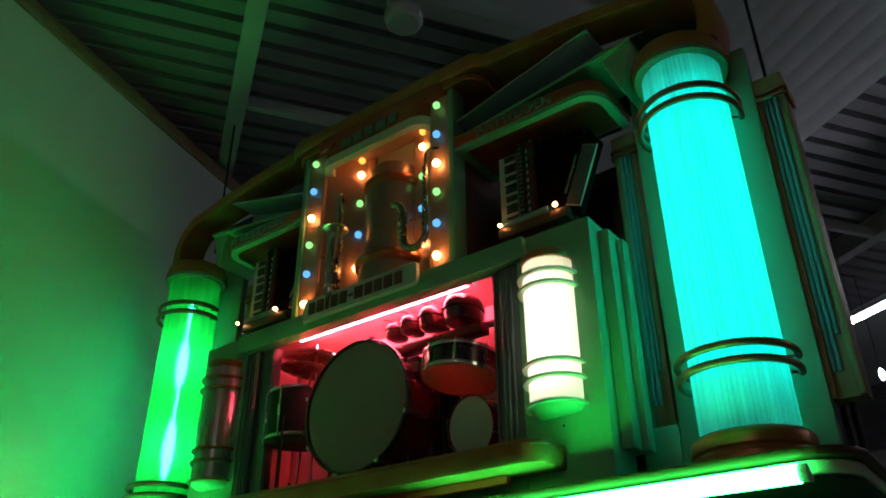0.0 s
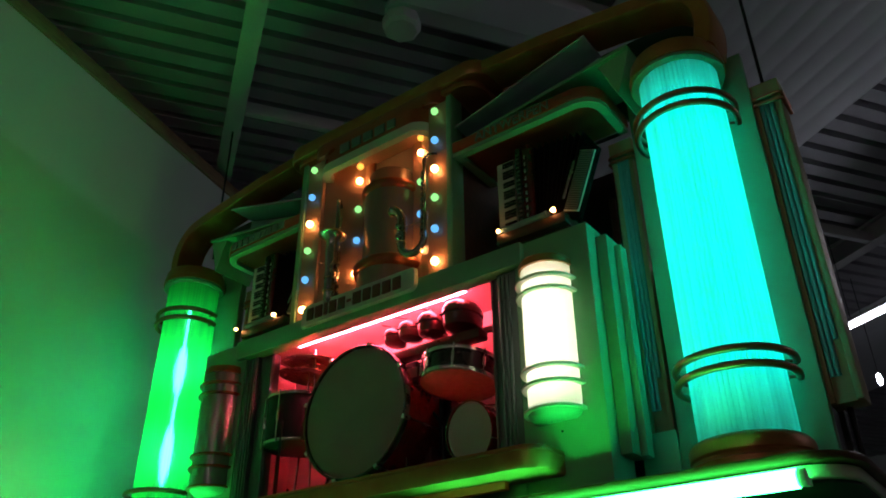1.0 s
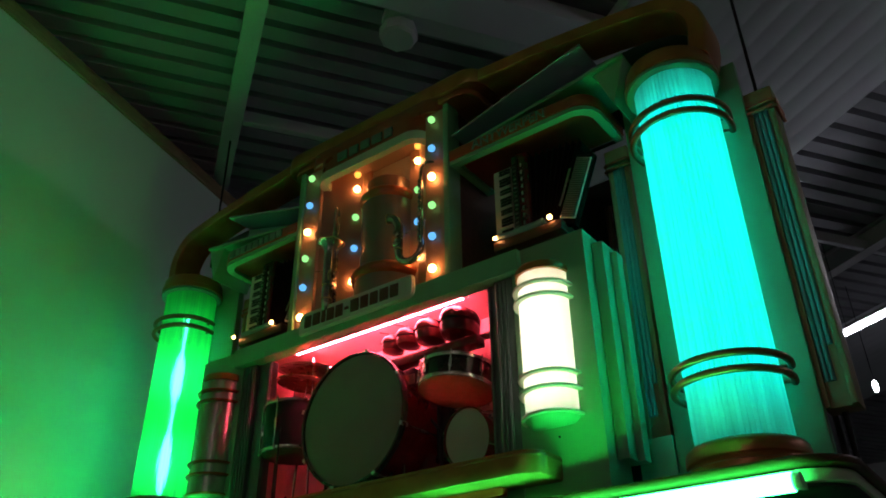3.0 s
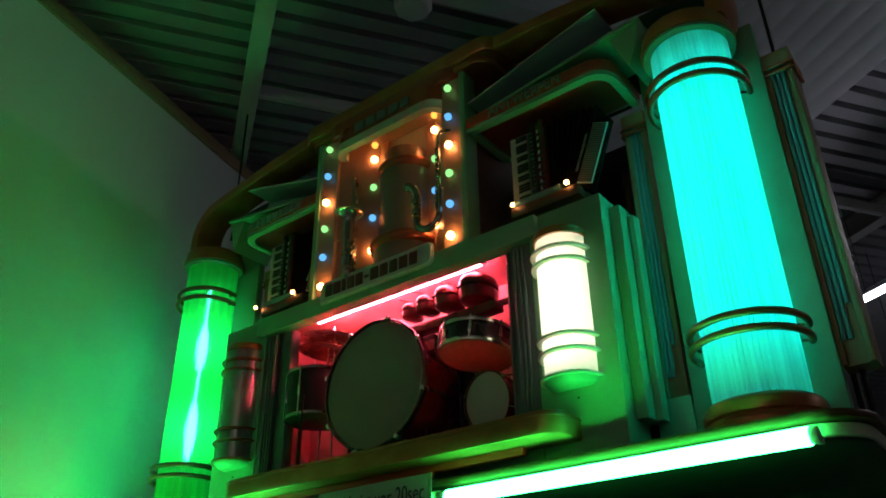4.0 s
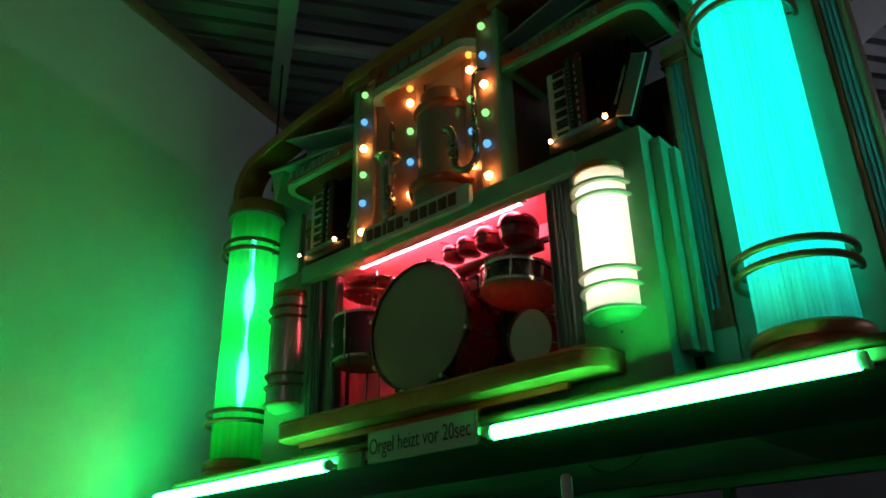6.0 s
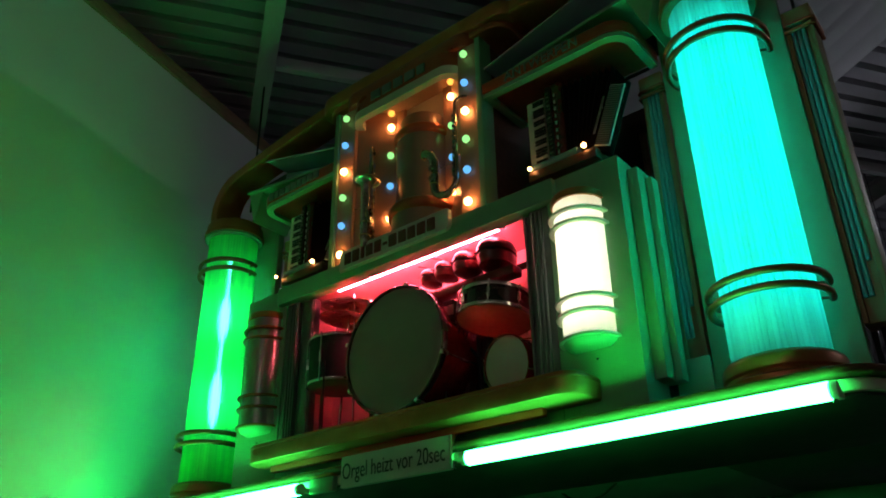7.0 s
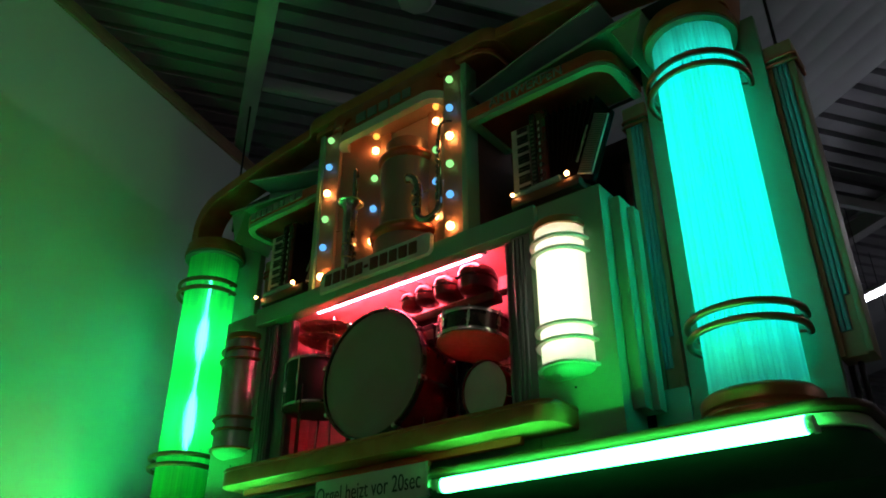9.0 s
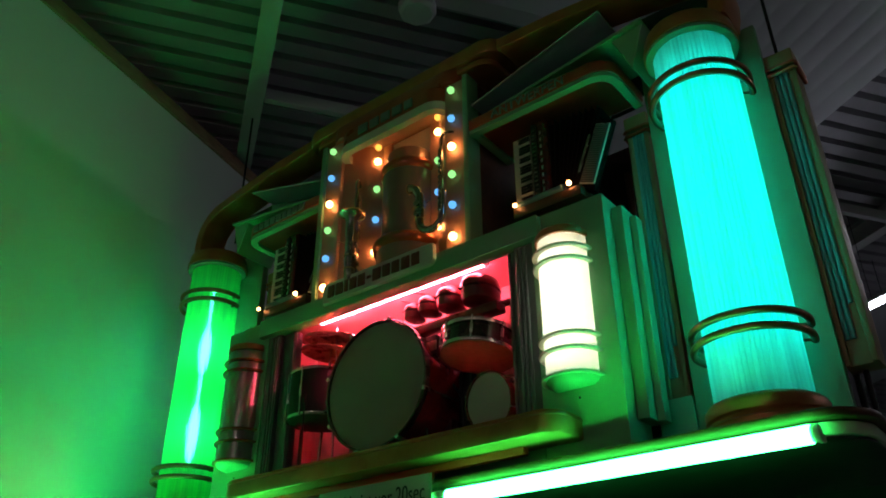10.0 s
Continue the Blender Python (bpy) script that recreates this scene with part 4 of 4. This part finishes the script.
for s in (1, -1):
    part_of = thing("organ_pipe_rack", "row of dim organ pipes beside the accordion", "pipe rack", T((s * 1.27, 0.44, 3.325)), "pipe racks")
    part("block", box(-0.07, 0.07, -0.03, 0.03, 0, 0.05, 0.004), DARKWOOD, part_of)
    for k in range(3):
        part("pipe", rod([((k - 1) * 0.045, 0, 0.04), ((k - 1) * 0.045, 0, 0.36 + 0.06 * k)], 0.018, 10), DARKWOOD, part_of)


# ---- saxophones ----
def saxophone(at, label, gap=0.10, rise=0.42, bell=0.06, lean=0.0):
    """gap: between the two legs; rise: height of the bell; lean: how far the bell turns outward."""
    c = thing("saxophone", label, "saxophone", at, "saxophones in the niche")
    h = gap / 2
    bend = [(-h + h * math.cos(radians(a)), 0, h + h * math.sin(radians(a))) for a in range(0, -181, -20)]
    body = [(0, 0, 0.66), (0, 0, 0.4), (0, 0, 0.15)] + bend
    rad = [0.011, 0.015, 0.021] + [0.022 + 0.0006 * i for i in range(len(bend))]
    for f, r in ((0.35, 0.029), (0.6, 0.031), (0.78, 0.031), (0.90, 0.033), (0.965, 0.4 * bell + 0.02), (0.992, 0.8 * bell), (1.0, bell)):
        body.append((-gap - lean * max(0, f - 0.6) ** 1.5, 0, h + (rise - h) * f - lean * 0.8 * max(0, f - 0.85)))
        rad.append(r)
    part("body", rod(body, rad, 18), SILVER, c, "tarnished conical tube")
    tip = Vector(body[-1])
    way = (tip - Vector(body[-2])).to_track_quat("Z", "Y").to_matrix().to_4x4()
    part("bell_rim", put(ring(bell, 0.004, 0, n=32), T(tip) @ way), BRASS, c)
    for z in (h + 0.02, h + 0.1):
        part("band", put(ring(0.0295, 0.003, 0, n=20), T((-gap, 0, z))), BRASS, c)
    part("neck", rod([(0, 0, 0.655), (0, 0, 0.70), (0.012, 0, 0.725), (0.035, 0, 0.735), (0.065, 0, 0.728)], [0.012, 0.01, 0.009, 0.009, 0.008], 12), SILVER, c)
    part("mouthpiece", rod([(0.062, 0, 0.729), (0.10, 0, 0.715)], [0.011, 0.008], 10), EBONY, c)
    part("key_rod", rod([(0.012, -0.022, 0.10), (0.012, -0.02, 0.62)], 0.003, 6), BRASS, c)
    part("key_rod", rod([(-0.012, -0.024, 0.12), (-0.010, -0.02, 0.58)], 0.003, 6), BRASS, c)
    for k in range(12):
        z = 0.11 + 0.043 * k
        cup = put(lathe([(0, -0.004), (0.012, -0.004), (0.014, 0.0), (0.012, 0.004), (0, 0.005)], 14), T((0, -0.027 + 0.0005 * k, z)) @ pose(0, 0, 0, 90, 0, 0))
        part("key_cup", cup, SILVER, c)
    for z in (0.14, 0.22):
        cup = put(lathe([(0, -0.005), (0.02, -0.005), (0.023, 0.0), (0.02, 0.005), (0, 0.006)], 16), T((-gap, -0.038, z)) @ pose(0, 0, 0, 90, 0, 0))
        part("key_cup", cup, SILVER, c)
    part("guard", rod([(-gap - 0.03, -0.01, 0.17), (-gap - 0.05, -0.01, 0.20), (-gap - 0.03, -0.01, 0.23)], 0.003, 6), BRASS, c)
    part("brace", rod([(-gap + 0.02, 0, 0.22), (0, 0, 0.22)], 0.004, 6), BRASS, c)
    part("hanger", rod([(0.0, 0.01, 0.30), (0.0, 0.10, 0.30)], 0.004, 6), BRASS, c)
    return c


saxophone(T((-0.275, 0.03, 3.35)) @ pose(0, 0, 0, 0, 0, 123), "silver saxophone hanging upright in the bulb-lit niche", bell=0.075)
saxophone(T((0.400, -0.025, 3.478)) @ pose(0, 0, 0, 0, 0, 4) @ Matrix.Scale(0.78, 4), "smaller silver saxophone hanging upright in the bulb-lit niche", 0.18, 0.42, 0.034, 0.35)


# ---- signs ----
plate = thing("name_plate", "putty coloured plate with a row of oxblood letter blocks", "name plate", T((-0.02, -0.036, 3.262)))
part("board", put(upright(round_rect(-0.39, 0.39, 0.0, 0.12, (0.01, 0.035, 0.035, 0.035)), -0.022, 0, 0.003), Matrix.Identity(4)), PLATE, plate)
part("edge", put(upright(round_rect(-0.395, 0.395, -0.005, 0.125, (0.012, 0.037, 0.037, 0.037)), -0.014, -0.001, 0.003), Matrix.Identity(4)), CREAM, plate)
x = -0.345
for w in (0.048, 0.052, 0.026, 0.05, 0.05, 0.03, 0.056, 0.052, 0.052, 0.056, 0.052):
    dash = w == 0.03
    part("letter_bar", box(x, x + w, -0.030, -0.0225, 0.05 if dash else 0.024, 0.066 if dash else 0.094, 0.003), LETTER_RED, plate, "oxblood letter block")
    x += w + 0.0125

board = thing("notice_sign", "white handwritten notice board on the stage front", "sign", T((0.098, -0.122, 2.074)))
part("board", box(-0.325, 0.325, -0.03, 0.0, 0, 0.142, 0.003), NOTICE, board)
part("end_strip", box(0.331, 0.343, -0.032, 0.0, 0.0, 0.142, 0.002), CHROME, board)
for x in (-0.25, 0.25):
    part("bracket", box(x - 0.02, x + 0.02, 0.0005, 0.0365, 0.045, 0.078, 0.002), STEEL, board)
me = lettering("Orgel heizt vor 20sec", 0.102, 0.0008, 0.615)
me.materials.append(INK)
letters = new("lettering", me)
letters.parent = board
letters.matrix_basis = T((-0.005, -0.0315, 0.068)) @ pose(0, 0, 0, 90, 0, 0)
tagged(letters, "dark handwritten lettering")
bump_block = thing("tube_socket_box", "small white socket box at the end of the tube lamp", "socket box", T((-0.398, -0.098, 2.080)))
part("body", box(-0.085, 0.085, -0.02, 0.01, 0, 0.07, 0.006), MINT, bump_block)
part("lid", box(-0.08, 0.08, -0.03, 0.01, 0.071, 0.083, 0.003), GOLD, bump_block)

# small screws under the half-round lamps
for s in (1, -1):
    solid("screw", put(lathe([(0, -0.003), (0.004, -0.003), (0.005, 0), (0, 0)], 10), T((s * 1.075, 0.0, 2.44)) @ pose(0, 0, 0, -90, 0, 0)), ROD, "small dark screw in the mint pillar", "screw")

# ---- under the organ ----
stand = thing("organ_stand", "black draped trestle carrying the organ", "stand", T((0, 1.65, 0)))
part("drape", box(-1.95, 1.95, 0.0, 0.02, 0.0, 1.86, 0.004), DRAPE, stand)
for x in (-1.9, -0.6, 0.7, 1.9):
    part("leg", box(x - 0.03, x + 0.03, 0.025, 0.085, 0, 2.03, 0.004), ROD, stand)
part("frame_beam", box(-2.0, 2.0, 0.03, 0.09, 2.03, 2.0985, 0.004), ROD, stand)
pole = thing("barrier_pole", "slim grey metal pole with a rounded top before the organ", "pole", T((1.67, -1.41, 0)))
part("shaft", lathe([(0, 1.672), (0.006, 1.671), (0.0095, 1.667), (0.011, 1.66), (0.011, 0.02), (0, 0.02)], 20), STEEL, pole)
part("foot", lathe([(0, 0.03), (0.1, 0.026), (0.14, 0.012), (0.14, 0), (0, 0)], 32), STEEL, pole)
cable = solid("cable", rod([(0.36, 0.82, 2.1), (0.41, 0.83, 2.065), (0.47, 0.86, 2.052), (0.55, 0.82, 2.052), (0.63, 0.78, 2.064), (0.70, 0.765, 2.1)], 0.006, 8), ROD, "black cable hanging under the organ base", "cable")
